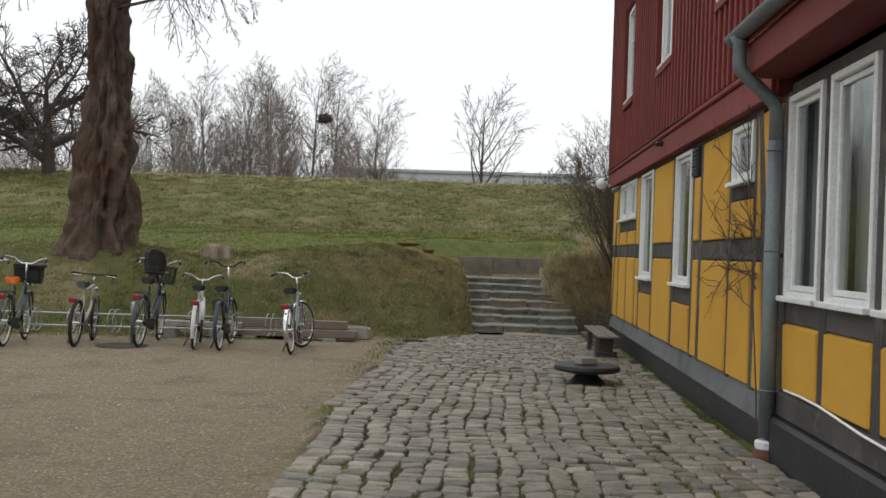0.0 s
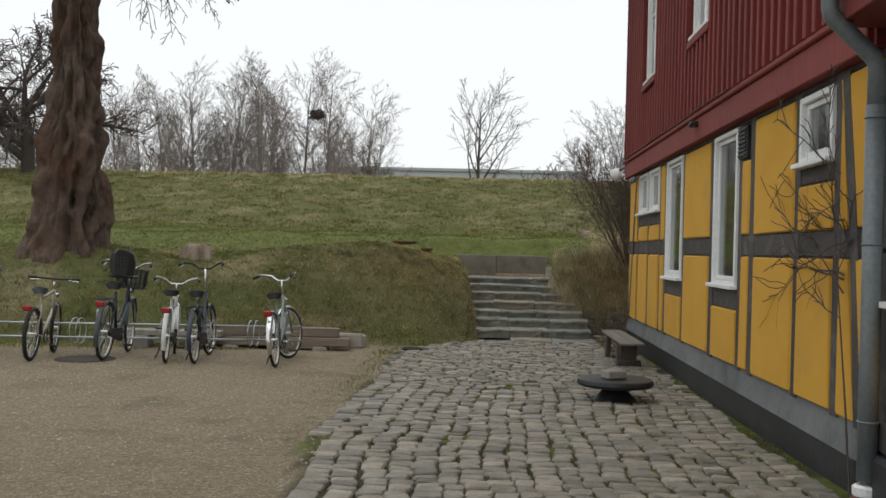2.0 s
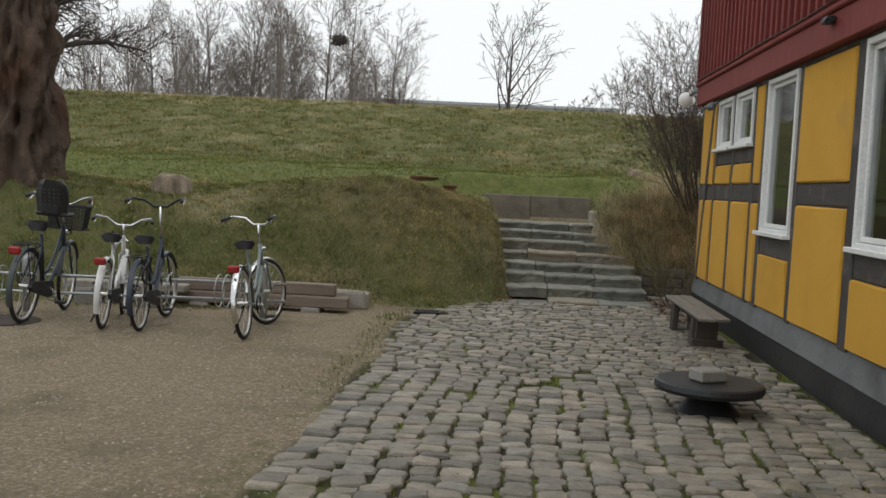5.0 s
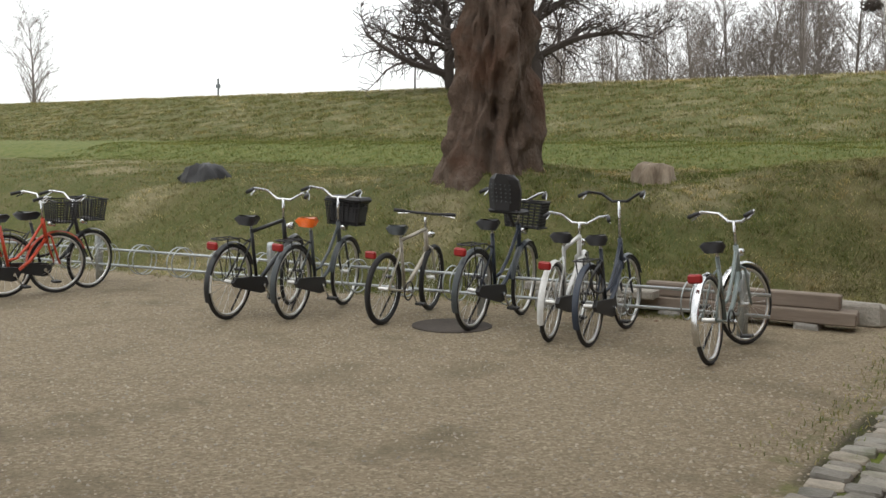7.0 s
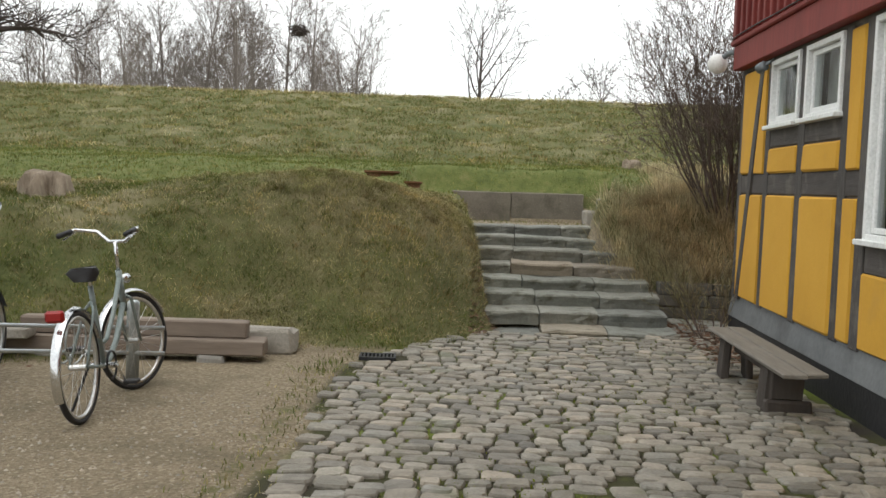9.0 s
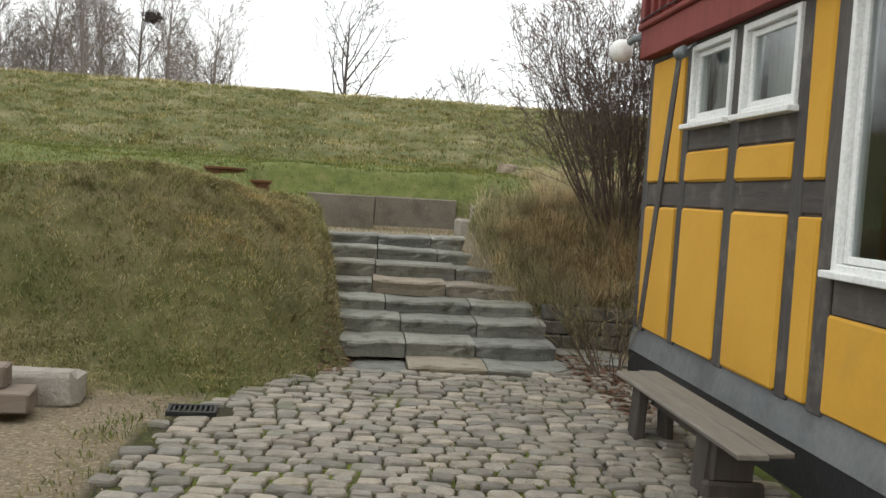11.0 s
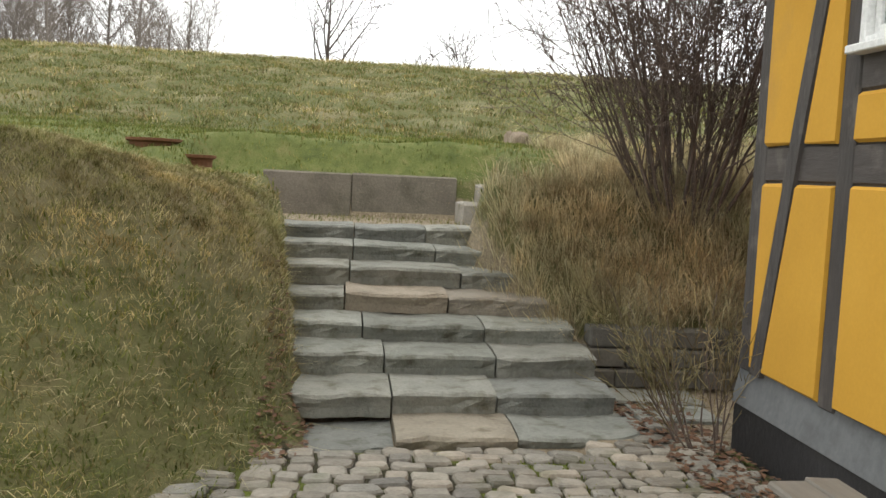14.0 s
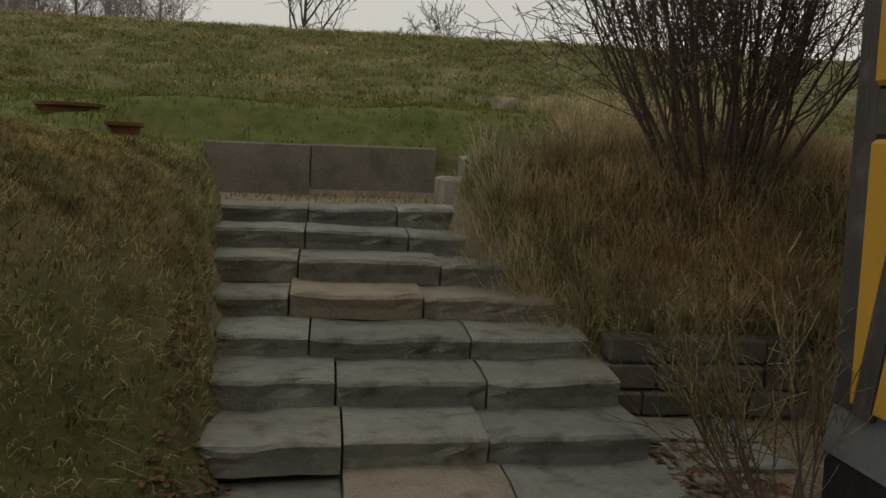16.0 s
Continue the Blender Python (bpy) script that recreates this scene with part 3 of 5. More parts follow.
def strut(y_top, z_top, y_bot, z_bot, w, bow):
    """A slanting brace in the wall plane."""
    left, right = [], []
    for i in range(7):
        s = i / 6
        y = y_top + (y_bot - y_top) * s + bow * math.sin(math.pi * s)
        z = z_top + (z_bot - z_top) * s
        left.append((y + w / 2, z))
        right.append((y - w / 2, z))
    v, f = [], []
    for x in (WX - 0.018, WX + 0.1):
        v += [(x, y, z) for y, z in left] + [(x, y, z) for y, z in right]
    for i in range(6):
        f += [(i, i + 1, 8 + i, 7 + i), (i, 14 + i, 15 + i, i + 1), (7 + i, 8 + i, 22 + i, 21 + i)]
    part("brace", Build().add(v, f), TIMBER, house)


strut(14.93, 3.0, 15.50, 0.50, 0.13, 0.02)
strut(4.95, 3.0, 4.58, 0.50, 0.14, -0.04)

rng = random.Random(4)


def panel(y0, y1, z0, z1, cut=None):
    """Plastered infill, a little proud of the timber, with soft edges."""
    b = Build()
    b.box((WX - 0.016, y0 + 0.008, z0 + 0.008), (WX + 0.05, y1 - 0.008, z1 - 0.008), 0.016, None, 0.006, rng)
    if cut:
        b.v = [(x, cut(y, z), z) for x, y, z in b.v]
    part("infill_panel", b, YELLOW, house)


LO, HI = (0.52, 1.66), (1.865, 2.98)


def brace_far(z):
    return 14.93 + (15.50 - 14.93) * (3.0 - z) / 2.5


def brace_near(z):
    return 4.95 + (4.58 - 4.95) * (3.0 - z) / 2.5


for z0, z1 in (LO, HI):
    panel(15.3, 15.6, z0, z1, lambda y, z: brace_far(z) + 0.075 if y < 15.45 else 15.595)
    panel(14.77, 15.2, z0, z1, lambda y, z: brace_far(z) - 0.075 if y > 15.0 else 14.765)
    panel(12.2, 12.47, z0, z1)
    panel(9.26, 10.71, z0, z1)
    panel(7.53, 7.80, z0, z1 if z1 < 2 else 2.62)
    panel(6.12, 7.35, z0, z1)
    panel(4.80, 5.02, z0, z1, lambda y, z: brace_near(z) + 0.08 if y < 4.9 else 5.015)
    panel(4.3, 4.6, z0, z1, lambda y, z: brace_near(z) - 0.08 if y > 4.45 else 4.305)
for y0, y1 in ((13.72, 14.60), (12.64, 13.54)):
    panel(y0, y1, *LO)
    panel(y0, y1, 1.865, 2.125)
for y0, y1 in ((10.86, 12.02), (7.96, 9.04)):
    panel(y0, y1, 0.52, 1.10)
panel(5.18, 5.98, *LO)
panel(5.18, 5.98, 1.865, 2.245)
for y0, y1 in ((3.30, 4.13), (2.29, 3.15), (1.19, 2.13)):
    panel(y0, y1, 0.63, 1.18)
panel(-0.5, 1.03, 0.63, 1.66)
panel(-0.5, 1.03, 1.865, 2.98)


def window(y0, y1, z0, z1, x, lights=1, curtain=False, transom=0.0):
    """A white casement with frame, sash, pane and sill in an opening."""
    w = thing("window", "white painted casement window", "window", kind="structure")
    fw, sw = 0.055, 0.05
    b = Build()
    for lo, hi in (((y0, z0), (y0 + fw, z1)), ((y1 - fw, z0), (y1, z1)), ((y0 + fw, z1 - fw), (y1 - fw, z1)), ((y0 + fw, z0), (y1 - fw, z0 + fw))):
        b.box((x - 0.03, lo[0] + 0.002, lo[1] + 0.002), (x + 0.12, hi[0] - 0.002, hi[1] - 0.002), 0.006)
    part("frame", b, WHITE, w)
    b = Build()
    b.box((x - 0.085, y0 - 0.03, z0 - 0.03), (x + 0.06, y1 + 0.03, z0 + 0.012), 0.006)
    part("sill", b, WHITE, w)
    n0, n1 = y0 + fw + 0.004, y1 - fw - 0.004
    for i in range(lights):
        a, c = n0 + (n1 - n0) * i / lights, n0 + (n1 - n0) * (i + 1) / lights
        b = Build()
        for lo, hi in (((a, z0 + fw), (a + sw, z1 - fw)), ((c - sw, z0 + fw), (c, z1 - fw)), ((a + sw, z1 - fw - sw), (c - sw, z1 - fw)), ((a + sw, z0 + fw), (c - sw, z0 + fw + sw))):
            b.box((x + 0.012, lo[0], lo[1] + 0.003), (x + 0.06, hi[0], hi[1] - 0.003), 0.005)
        if transom:
            b.box((x + 0.014, a + sw, transom - 0.02), (x + 0.058, c - sw, transom + 0.02), 0.004)
        sash = part("sash", b, WHITE, w)
        b = Build()
        b.box((x + 0.032, a + sw - 0.004, z0 + fw + sw - 0.004), (x + 0.038, c - sw + 0.004, z1 - fw - sw + 0.004))
        p = part("pane", b, GLASS, sash)
        p.visible_shadow = False
    if curtain:
        b = Build()
        n = 40
        v = [(x + 0.20 + 0.018 * math.sin(i * 1.7), y0 + (y1 - y0) * i / n, z) for z in (z0, z1) for i in range(n + 1)]
        b.add(v, [(i, i + 1, n + 2 + i, n + 1 + i) for i in range(n)])
        part("curtain", b, CURTAIN, w, "pale hanging curtain", True)
    return w


for i, (y0, y1, z0, z1) in enumerate(LOW_WINDOWS):
    window(y0, y1, z0, z1, WX + 0.005, curtain=i in (0, 1, 4, 5, 6, 7))
for y0, y1, z0, z1 in UP_WINDOWS[:3]:
    window(y0, y1, z0, z1, 2.02, lights=2, transom=5.45, curtain=True)
    b = Build()
    b.box((1.93, y0 - 0.1, z0 - 0.13), (2.03, y1 + 0.1, z0 - 0.035), 0.01)
    part("window_ledge", b, RED, house)

# jetty: fascia, moulding and board-and-batten cladding
b = Build()
b.box((1.985, 4.35, 3.03), (2.10, YC + 0.06, 3.30), 0.008)
b.box((1.95, 4.35, 3.30), (2.04, YC + 0.09, 3.36), 0.015)
part("jetty_fascia", b, RED, house, "deep red painted fascia board")
y, k = 4.42, 0
batten = Build().box((-0.06, -0.036, 0), (0.02, 0.036, 3.82), 0.008).mesh("batten")
batten_short = Build().box((-0.06, -0.036, 0), (0.02, 0.036, 0.86), 0.008).mesh("batten")
batten_top = Build().box((-0.06, -0.036, 0), (0.02, 0.036, 1.1), 0.008).mesh("batten")
while y < YC + 0.02:
    win = [w for w in UP_WINDOWS[:3] if w[0] - 0.06 < y < w[1] + 0.06]
    for me, z in (((batten_short, 3.362), (batten_top, 6.06)) if win else ((batten, 3.362),)):
        p = part("batten", me, RED, house)
        p.location = (2.008, y + rng.uniform(-0.012, 0.012), z)
    y += 0.225
b = Build()
b.box((1.965, YC - 0.04, 3.365), (2.05, YC + 0.075, 7.15), 0.01)
part("corner_board", b, RED, house)

# low eaves of the near wing with gutter and downpipe
b = Build()
b.box((1.74, YN, 3.16), (1.78, 4.30, 3.42), 0.006).box((1.78, YN, 3.16), (2.12, 4.28, 3.20), 0.004)
b.add([(1.71, YN, 3.45), (1.71, 4.32, 3.45), (2.05, 4.32, 3.75), (2.05, YN, 3.75), (1.71, YN, 3.40), (1.71, 4.32, 3.40), (2.05, 4.32, 3.70), (2.05, YN, 3.70)],
      [(0, 1, 2, 3)[::-1], (4, 5, 6, 7), (0, 1, 5, 4), (1, 2, 6, 5)])
part("eaves", b, RED, house, "deep red painted eaves box")
gutter = thing("gutter", "weathered zinc gutter under the low eaves", "gutter")
b = Build()
v, f = [], []
for y in (YN, 4.34):
    for r in (0.075, 0.069):
        for i in range(11):
            g = math.pi + math.pi * i / 10
            v.append((1.66 + r * math.cos(g), y, 3.50 + r * math.sin(g)))
for i in range(10):
    f += [(i, i + 1, 23 + i, 22 + i), (11 + i, 33 + i, 34 + i, 12 + i), (22 + i, 23 + i, 34 + i, 33 + i)]
f.append((0, 22, 33, 11))
f.append((10, 21, 43, 32))
b.add(v, f).lathe((0, 0, 0), [(0.001, 0), (0.001, 0.001)], 3)
part("trough", b, ZINC, gutter, smooth=False)
pipe = thing("downpipe", "grey zinc downpipe with swan neck beside the wall", "downpipe")
PX, PY = 1.985, 4.16
b = Build()
b.tube([(1.66, 4.10, 3.46), (1.66, 4.10, 3.40), (1.66, 4.10, 3.24), (1.675, 4.105, 3.19), (1.95, 4.15, 2.95), (PX, PY, 2.89), (PX, PY, 2.6)], [0.085, 0.056, 0.056, 0.056, 0.056, 0.056, 0.056], 14)
part("swan_neck", b, ZINC, pipe, smooth=True)
b = Build()
b.tube([(PX, PY, 2.64), (PX, PY, 1.2), (PX, PY, 0.24)], 0.062, 16)
for z in (2.56, 1.75, 0.62):
    b.ring((PX, PY, z), 0.063, 0.008, "z", 16, 5)
part("pipe", b, ZINC, pipe, smooth=True)
for z in (1.70, 0.58):
    part("pipe_clip", Build().box((PX + 0.05, PY - 0.012, z), (PX + 0.115, PY + 0.012, z + 0.03), 0.003), IRON, pipe)
b = Build()
b.lathe((PX, PY, 0.15), [(0.082, 0), (0.086, 0.01), (0.086, 0.055), (0.068, 0.07)], 16)
part("collar", b, WHITE, pipe, "white pipe collar")
b = Build()
b.lathe((PX, PY, -0.02), [(0.10, 0), (0.10, 0.12), (0.088, 0.17)], 12)
part("foot", b, BRICK, pipe, "red clay drain foot")
b = Build()
b.tube([(WX - 0.05, 3.9 - 0.4 * i, 0.66 - 0.008 * i + 0.02 * math.sin(i)) for i in range(16)], 0.010, 6)
tagged(part("wall_cable", b, OPAL, None), "white cable clipped along the foot of the wall", "cable")
b = Build()
b.tube([(1.942, YC - 0.6 * i, 3.375 + 0.008 * math.sin(i * 1.3)) for i in range(14)], 0.008, 6)
tagged(part("fascia_cable", b, BLACK, None), "thin dark cable along the red fascia", "cable")
vent = thing("wall_vent", "black louvred vent grille in the wall", "vent")
b = Build()
b.box((WX - 0.02, 7.62, 2.64), (WX + 0.05, 7.94, 2.97), 0.006)
part("backing", b, BLACK, vent)
for i in range(7):
    b = Build()
    b.box((WX - 0.035, 7.64, 2.665 + i * 0.043), (WX - 0.015, 7.92, 2.69 + i * 0.043), 0.003, None)
    part("slat", b, IRON, vent)
globe = thing("globe_lamp", "round opal globe lamp on a bracket at the house corner", "lamp")
b = Build()
b.lathe((1.86, 16.05, 3.02), [(0.115 * math.sin(math.pi * i / 12) + 0.001, 0.115 - 0.115 * math.cos(math.pi * i / 12)) for i in range(13)], 20)
part("shade", b, OPAL, globe, "opal white globe", True)
b = Build()
b.tube([(1.90, 16.0, 3.19), (1.95, 15.92, 3.24), (2.0, 15.83, 3.24)], 0.032, 10)
part("bracket", b, ZINC, globe, smooth=True)
spot = thing("wall_spotlight", "small grey spotlight under the jetty", "lamp")
b = Build()
b.tube([(1.93, 14.56, 2.90), (1.97, 14.48, 2.93)], 0.05, 14).tube([(1.97, 14.5, 2.93), (2.06, 14.5, 3.0)], 0.015, 8)
part("housing", b, ZINC, spot, smooth=True)
cam_lamp = thing("fascia_lamp", "small black lamp on the red fascia", "lamp")
b = Build()
b.box((1.90, 9.55, 3.20), (1.985, 9.70, 3.26), 0.01).tube([(1.90, 9.5, 3.2), (1.93, 9.62, 3.24)], 0.03, 10)
part("housing", b, BLACK, cam_lamp)

# ---- stairs ----
stairs = thing("stone_stairs", "eight broad worn granite steps up the bank", "stairs", kind="structure")
rng = random.Random(11)
JOINTS = {1: (-0.66, -0.04, 0.73, 1.62), 2: (-0.72, -0.04, 0.67, 1.52), 3: (-0.74, -0.07, 0.74, 1.50), 4: (-0.84, -0.22, 0.72, 1.44),
          5: (-0.94, -0.36, 0.49, 1.34), 6: (-0.98, -0.32, 0.65, 1.22), 7: (-1.02, -0.29, 0.47, 1.12), 8: (-1.08, -0.28, 0.42, 1.12)}


def step_stone(a, c, yf, zt, sk, warm):
    """A thick worn slab with a rough riser set back under its nosing."""
    n = max(5, int((c - a) / 0.09))
    prof = [(0.62, -0.16), (0.045, -0.17), (0.035, -0.10), (0.012, -0.055), (0.0, -0.028), (0.012, -0.006), (0.045, 0.0), (0.30, 0.004), (0.62, -0.002)]
    wob = [(rng.uniform(-0.02, 0.02), rng.uniform(-0.014, 0.010)) for _ in range(4)]
    vs = []
    for q in range(n + 1):
        u = q / n
        xx = a + (c - a) * u
        end = 0.016 * (q in (0, n))
        i, w = min(int(u * 3), 2), u * 3 - min(int(u * 3), 2)
        sy, sz = (wob[i][k] * (1 - w) + wob[i + 1][k] * w for k in (0, 1))
        chip = 0.028 * (rng.random() < 0.16)
        for r, (yy, zz) in enumerate(prof):
            front = 0 < r < 7
            vs.append((xx + (0.007 * rng.uniform(-1, 1) if 0 < q < n else 0),
                       yf + yy + sk * (xx + 0.2) / 1.5 + front * (sy + end + 0.005 * rng.uniform(-1, 1) + chip * (3 <= r <= 5)),
                       zt + zz + sz * (r > 2) - end * (4 < r < 7) + 0.003 * rng.uniform(-1, 1)))
    m = len(prof)
    fs = [(q * m + r, (q + 1) * m + r, (q + 1) * m + (r + 1) % m, q * m + (r + 1) % m) for q in range(n) for r in range(m)]
    fs += [tuple(range(m)), tuple(n * m + r for r in range(m))[::-1]]
    part("step_stone", Build().add(vs, fs), STEPWARM if warm else STEP, stairs, "warm tan step stone" if warm else "")


for k in range(1, 9):
    yf, zt = 15.12 + 0.54 * k, 0.15 * k - 0.13
    sk = 0.20 * max(0, (5 - k)) / 4
    for j in range(3):
        drop = rng.uniform(-0.016, 0.010) - (0.05 if j == 0 and k < 2 else 0)
        step_stone(JOINTS[k][j] + 0.007, JOINTS[k][j + 1] - 0.007, yf + rng.uniform(-0.02, 0.02), zt + drop, sk, (k, j) in ((5, 1), (1, 1), (5, 2)))

wall = thing("retaining_slabs", "upright stone slabs closing the stair landing", "wall", kind="structure")
for a, c, top, yy in ((-2.05, -1.35, 1.48, 21.45), (-1.33, -0.31, 1.54, 21.37), (-0.30, 0.93, 1.55, 21.39)):
    b = Build()
    b.box((a, yy, 0.9), (c, yy + 0.13, top), 0.012, None, 0.006, rng)
    part("slab", b, SLAB, wall)
for lo, hi in (((0.88, 20.55, 0.9), (1.40, 20.95, 1.30)), ((1.02, 20.05, 0.9), (1.50, 20.42, 1.24)), ((1.15, 20.98, 1.0), (1.9, 21.45, 1.50)), ((-1.75, 20.9, 0.9), (-1.35, 21.25, 1.12))):
    b = Build()
    b.box(lo, hi, 0.03, None, 0.015, rng)
    tagged(part("granite_block", b, PALE), "pale rough granite block in the bank", "stone block", "blocks by the landing")
low = thing("low_block_wall", "low dark mossy block wall beside the steps", "wall", kind="structure")
for r in range(3):
    x = 1.40 + 0.07 * r
    while x < 2.6:
        w = rng.uniform(0.26, 0.40)
        b = Build()
        b.box((x, 17.22 + 0.03 * r, 0.02 + r * 0.155), (x + w - 0.012, 17.50, 0.165 + r * 0.155), 0.015, None, 0.006, rng)
        part("block", b, BRICKW, low)
        x += w
for lo, hi in (((1.62, 16.75, -0.05), (2.3, 17.18, 0.03)), ((1.66, 16.3, -0.05), (2.25, 16.72, 0.02))):
    b = Build()
    b.box(lo, hi, 0.012, None, 0.006, rng)
    tagged(part("flagstone", b, STEP), "worn flat flagstone beside the steps", "flagstone", "flags by the steps")

# ---- yard things ----
bench = thing("plank_bench", "low weathered grey plank bench against the house", "bench")
for x0, x1 in ((1.40, 1.575), (1.585, 1.74)):
    b = Build()
    b.box((x0, 11.50 + (0.06 if x0 > 1.5 else 0), 0.37), (x1, 13.82 + (0.05 if x0 > 1.5 else 0), 0.405), 0.008, None, 0.004, rng)
    part("plank", b, OLDWOOD, bench)
for y in (12.1, 13.40):
    for x0, x1, tip in ((1.44, 1.50, -3), (1.62, 1.68, 4)):
        b = Build()
        b.box((x0, y - 0.10, 0.0), (x1, y + 0.10, 0.372), 0.008, None, 0.006, rng)
        b.v = [(x + math.radians(tip) * (0.37 - z), yy, z) for x, yy, z in b.v]
        part("leg", b, DARKWOOD, bench)
b = Build()
b.box((1.42, 11.93, 0.0), (1.76, 12.02, 0.12), 0.012, None, 0.008, rng).box((1.46, 11.95, 0.12), (1.70, 12.01, 0.37), 0.012, None, 0.008, rng)
part("foot_block", b, DARKWOOD, bench, "rough dark wooden end block")
b = Build()
b.box((1.54, 12.01, 0.25), (1.58, 13.38, 0.365), 0.006)
part("stretcher", b, DARKWOOD, bench)

disc = thing("iron_disc_stand", "black round iron disc on a conical foot", "stand", pose(0.98, 8.75, 0.0))
b = Build()
b.lathe((0, 0, 0.175), [(0.36, 0), (0.41, 0.012), (0.425, 0.04), (0.415, 0.075), (0.395, 0.085)], 36)
part("disc", b, IRON, disc, smooth=False)
b = Build()
b.lathe((0, 0, -0.01), [(0.26, 0), (0.25, 0.03), (0.14, 0.14), (0.17, 0.184)], 24)
part("foot", b, IRON, disc)
b = Build()
b.box((-0.14, -0.09, 0.262), (0.10, 0.09, 0.355), 0.012, pose(0, 0, 0, 0, 0, 25))
tagged(part("concrete_block", b, CONC), "grey concrete block lying on the iron disc", "block")
bpy.data.objects["concrete_block"].location = (0.98, 8.75, 0.0)

grate = thing("drain_grate", "rusty slotted drain grate in the cobbles", "drain", pose(-1.68, 13.6, 0.0, 0, 0, 4))
b = Build()
for lo, hi in (((-0.17, -0.12), (0.17, -0.095)), ((-0.17, 0.095), (0.17, 0.12)), ((-0.17, -0.095), (-0.145, 0.095)), ((0.145, -0.095), (0.17, 0.095))):
    b.box((*lo, 0.0), (*hi, 0.035), 0.004)
part("frame", b, IRON, grate)
for i in range(8):
    b = Build()
    b.box((-0.135 + i * 0.036, -0.094, 0.006), (-0.118 + i * 0.036, 0.094, 0.03), 0.003)
    part("bar", b, IRON, grate)
cover = thing("manhole_cover", "flat dark round cover in the gravel", "manhole cover", pose(-5.98, 10.95, 0.018))
b = Build()
b.lathe((0, 0, -0.02), [(0.40, 0), (0.40, 0.022), (0.37, 0.026)], 30)
part("lid", b, DARKWOOD, cover)

for name, lab, lo, hi, mt, rz in (("timber_beam", "reddish sawn timber beam on the stack by the bank", (-1.0, -0.09, 0.195), (1.0, 0.09, 0.345), BEAM, (-3.83, 13.22)),
                                  ("timber_plank", "weathered plank lying under the timber beam", (-1.15, -0.16, 0.06), (1.1, 0.16, 0.19), BEAM, (-3.75, 13.16)),
                                  ("pale_plank", "pale grey weathered plank by the bicycle rack", (-0.75, -0.12, 0.20), (0.75, 0.12, 0.29), GALV, (-5.35, 12.75))):
    b = Build()
    b.box(lo, hi, 0.012, pose(0, 0, 0, 0, 0, 5), 0.006, rng)
    if name == "pale_plank":
        mt = PALE
    o = tagged(part(name, b, mt), lab, "timber")
    o.location = (*rz, 0.0)
for x, y in ((-4.5, 13.05), (-3.1, 13.18), (-5.0, 12.72), (-5.8, 12.66)):
    b = Build()
    b.box((x - 0.12, y - 0.15, -0.05), (x + 0.12, y + 0.15, 0.06 if x > -4.9 else 0.2), 0.02, None, 0.01, rng)
    tagged(part("support_stone", b, CONC), "rough stone under the timber stack", "stone", "stones under the timbers")
b = Build()
b.box((-0.30, -0.17, 0), (0.30, 0.17, 0.27), 0.05, None, 0.022, rng)
log = tagged(part("granite_block", b, PALE), "rough granite stone block lying by the timbers", "stone block")
log.matrix_world = pose(-2.78, 13.72, -0.03, 0, 0, 8)


# ---- bare trees ----
def grow(b, rng, start, direc, length, r0, level, cfg):
    """A limb with jittered course that forks into finer ones."""
    seg = cfg["seg"][level]
    pts, rads, p, d = [Vector(start)], [r0], Vector(start), Vector(direc).normalized()
    for i in range(seg):
        j = cfg["jit"][level]
        d = (d + Vector((rng.uniform(-j, j), rng.uniform(-j, j), rng.uniform(-j, j))) + Vector((0, 0, cfg["up"][level]))).normalized()
        p = p + d * (length / seg)
        pts.append(p.copy())
        rads.append(max(cfg["rmin"], r0 * (1 - 0.85 * (i + 1) / seg)))
    b[min(level, 1)].tube(pts, rads, cfg["sides"][level], cap=False)
    if level + 1 >= len(cfg["n"]) + 1 or level >= len(cfg["n"]):
        return
    for i in range(cfg["n"][level]):
        s = cfg["from"][level] + (1 - cfg["from"][level]) * (i + rng.random()) / cfg["n"][level]
        q = s * seg
        k = min(int(q), seg - 1)
        at = pts[k].lerp(pts[k + 1], q - k)
        ax = (pts[k + 1] - pts[k]).normalized()
        side = ax.orthogonal().normalized()
        side.rotate(Matrix.Rotation(rng.uniform(0, 2 * math.pi), 3, ax))
        ang = radians(rng.uniform(*cfg["ang"][level]))
        nd = ax * math.cos(ang) + side * math.sin(ang)
        grow(b, rng, at, nd, length * rng.uniform(*cfg["len"][level]) * (1.15 - 0.6 * s), max(cfg["rmin"], rads[k] * cfg["rr"][level]), level + 1, cfg)


BIRCH_CFG = dict(seg=[8, 4, 3, 2], jit=[0.05, 0.16, 0.2, 0.25], up=[0.03, 0.10, 0.04, 0.0], sides=[7, 4, 3, 3], n=[34, 6, 5], rmin=0.010,
                 **{"from": [0.18, 0.2, 0.2], "ang": [(25, 50), (25, 50), (20, 50)], "len": [(0.28, 0.42), (0.35, 0.55), (0.4, 0.6)], "rr": [0.42, 0.55, 0.6]})
OPEN_CFG = dict(seg=[5, 5, 4, 3], jit=[0.06, 0.14, 0.2, 0.25], up=[0.03, 0.08, 0.03, 0.0], sides=[8, 5, 3, 3], n=[12, 7, 5], rmin=0.012,
                **{"from": [0.25, 0.2, 0.2], "ang": [(30, 55), (25, 55), (25, 55)], "len": [(0.5, 0.75), (0.35, 0.55), (0.35, 0.55)], "rr": [0.5, 0.5, 0.6]})
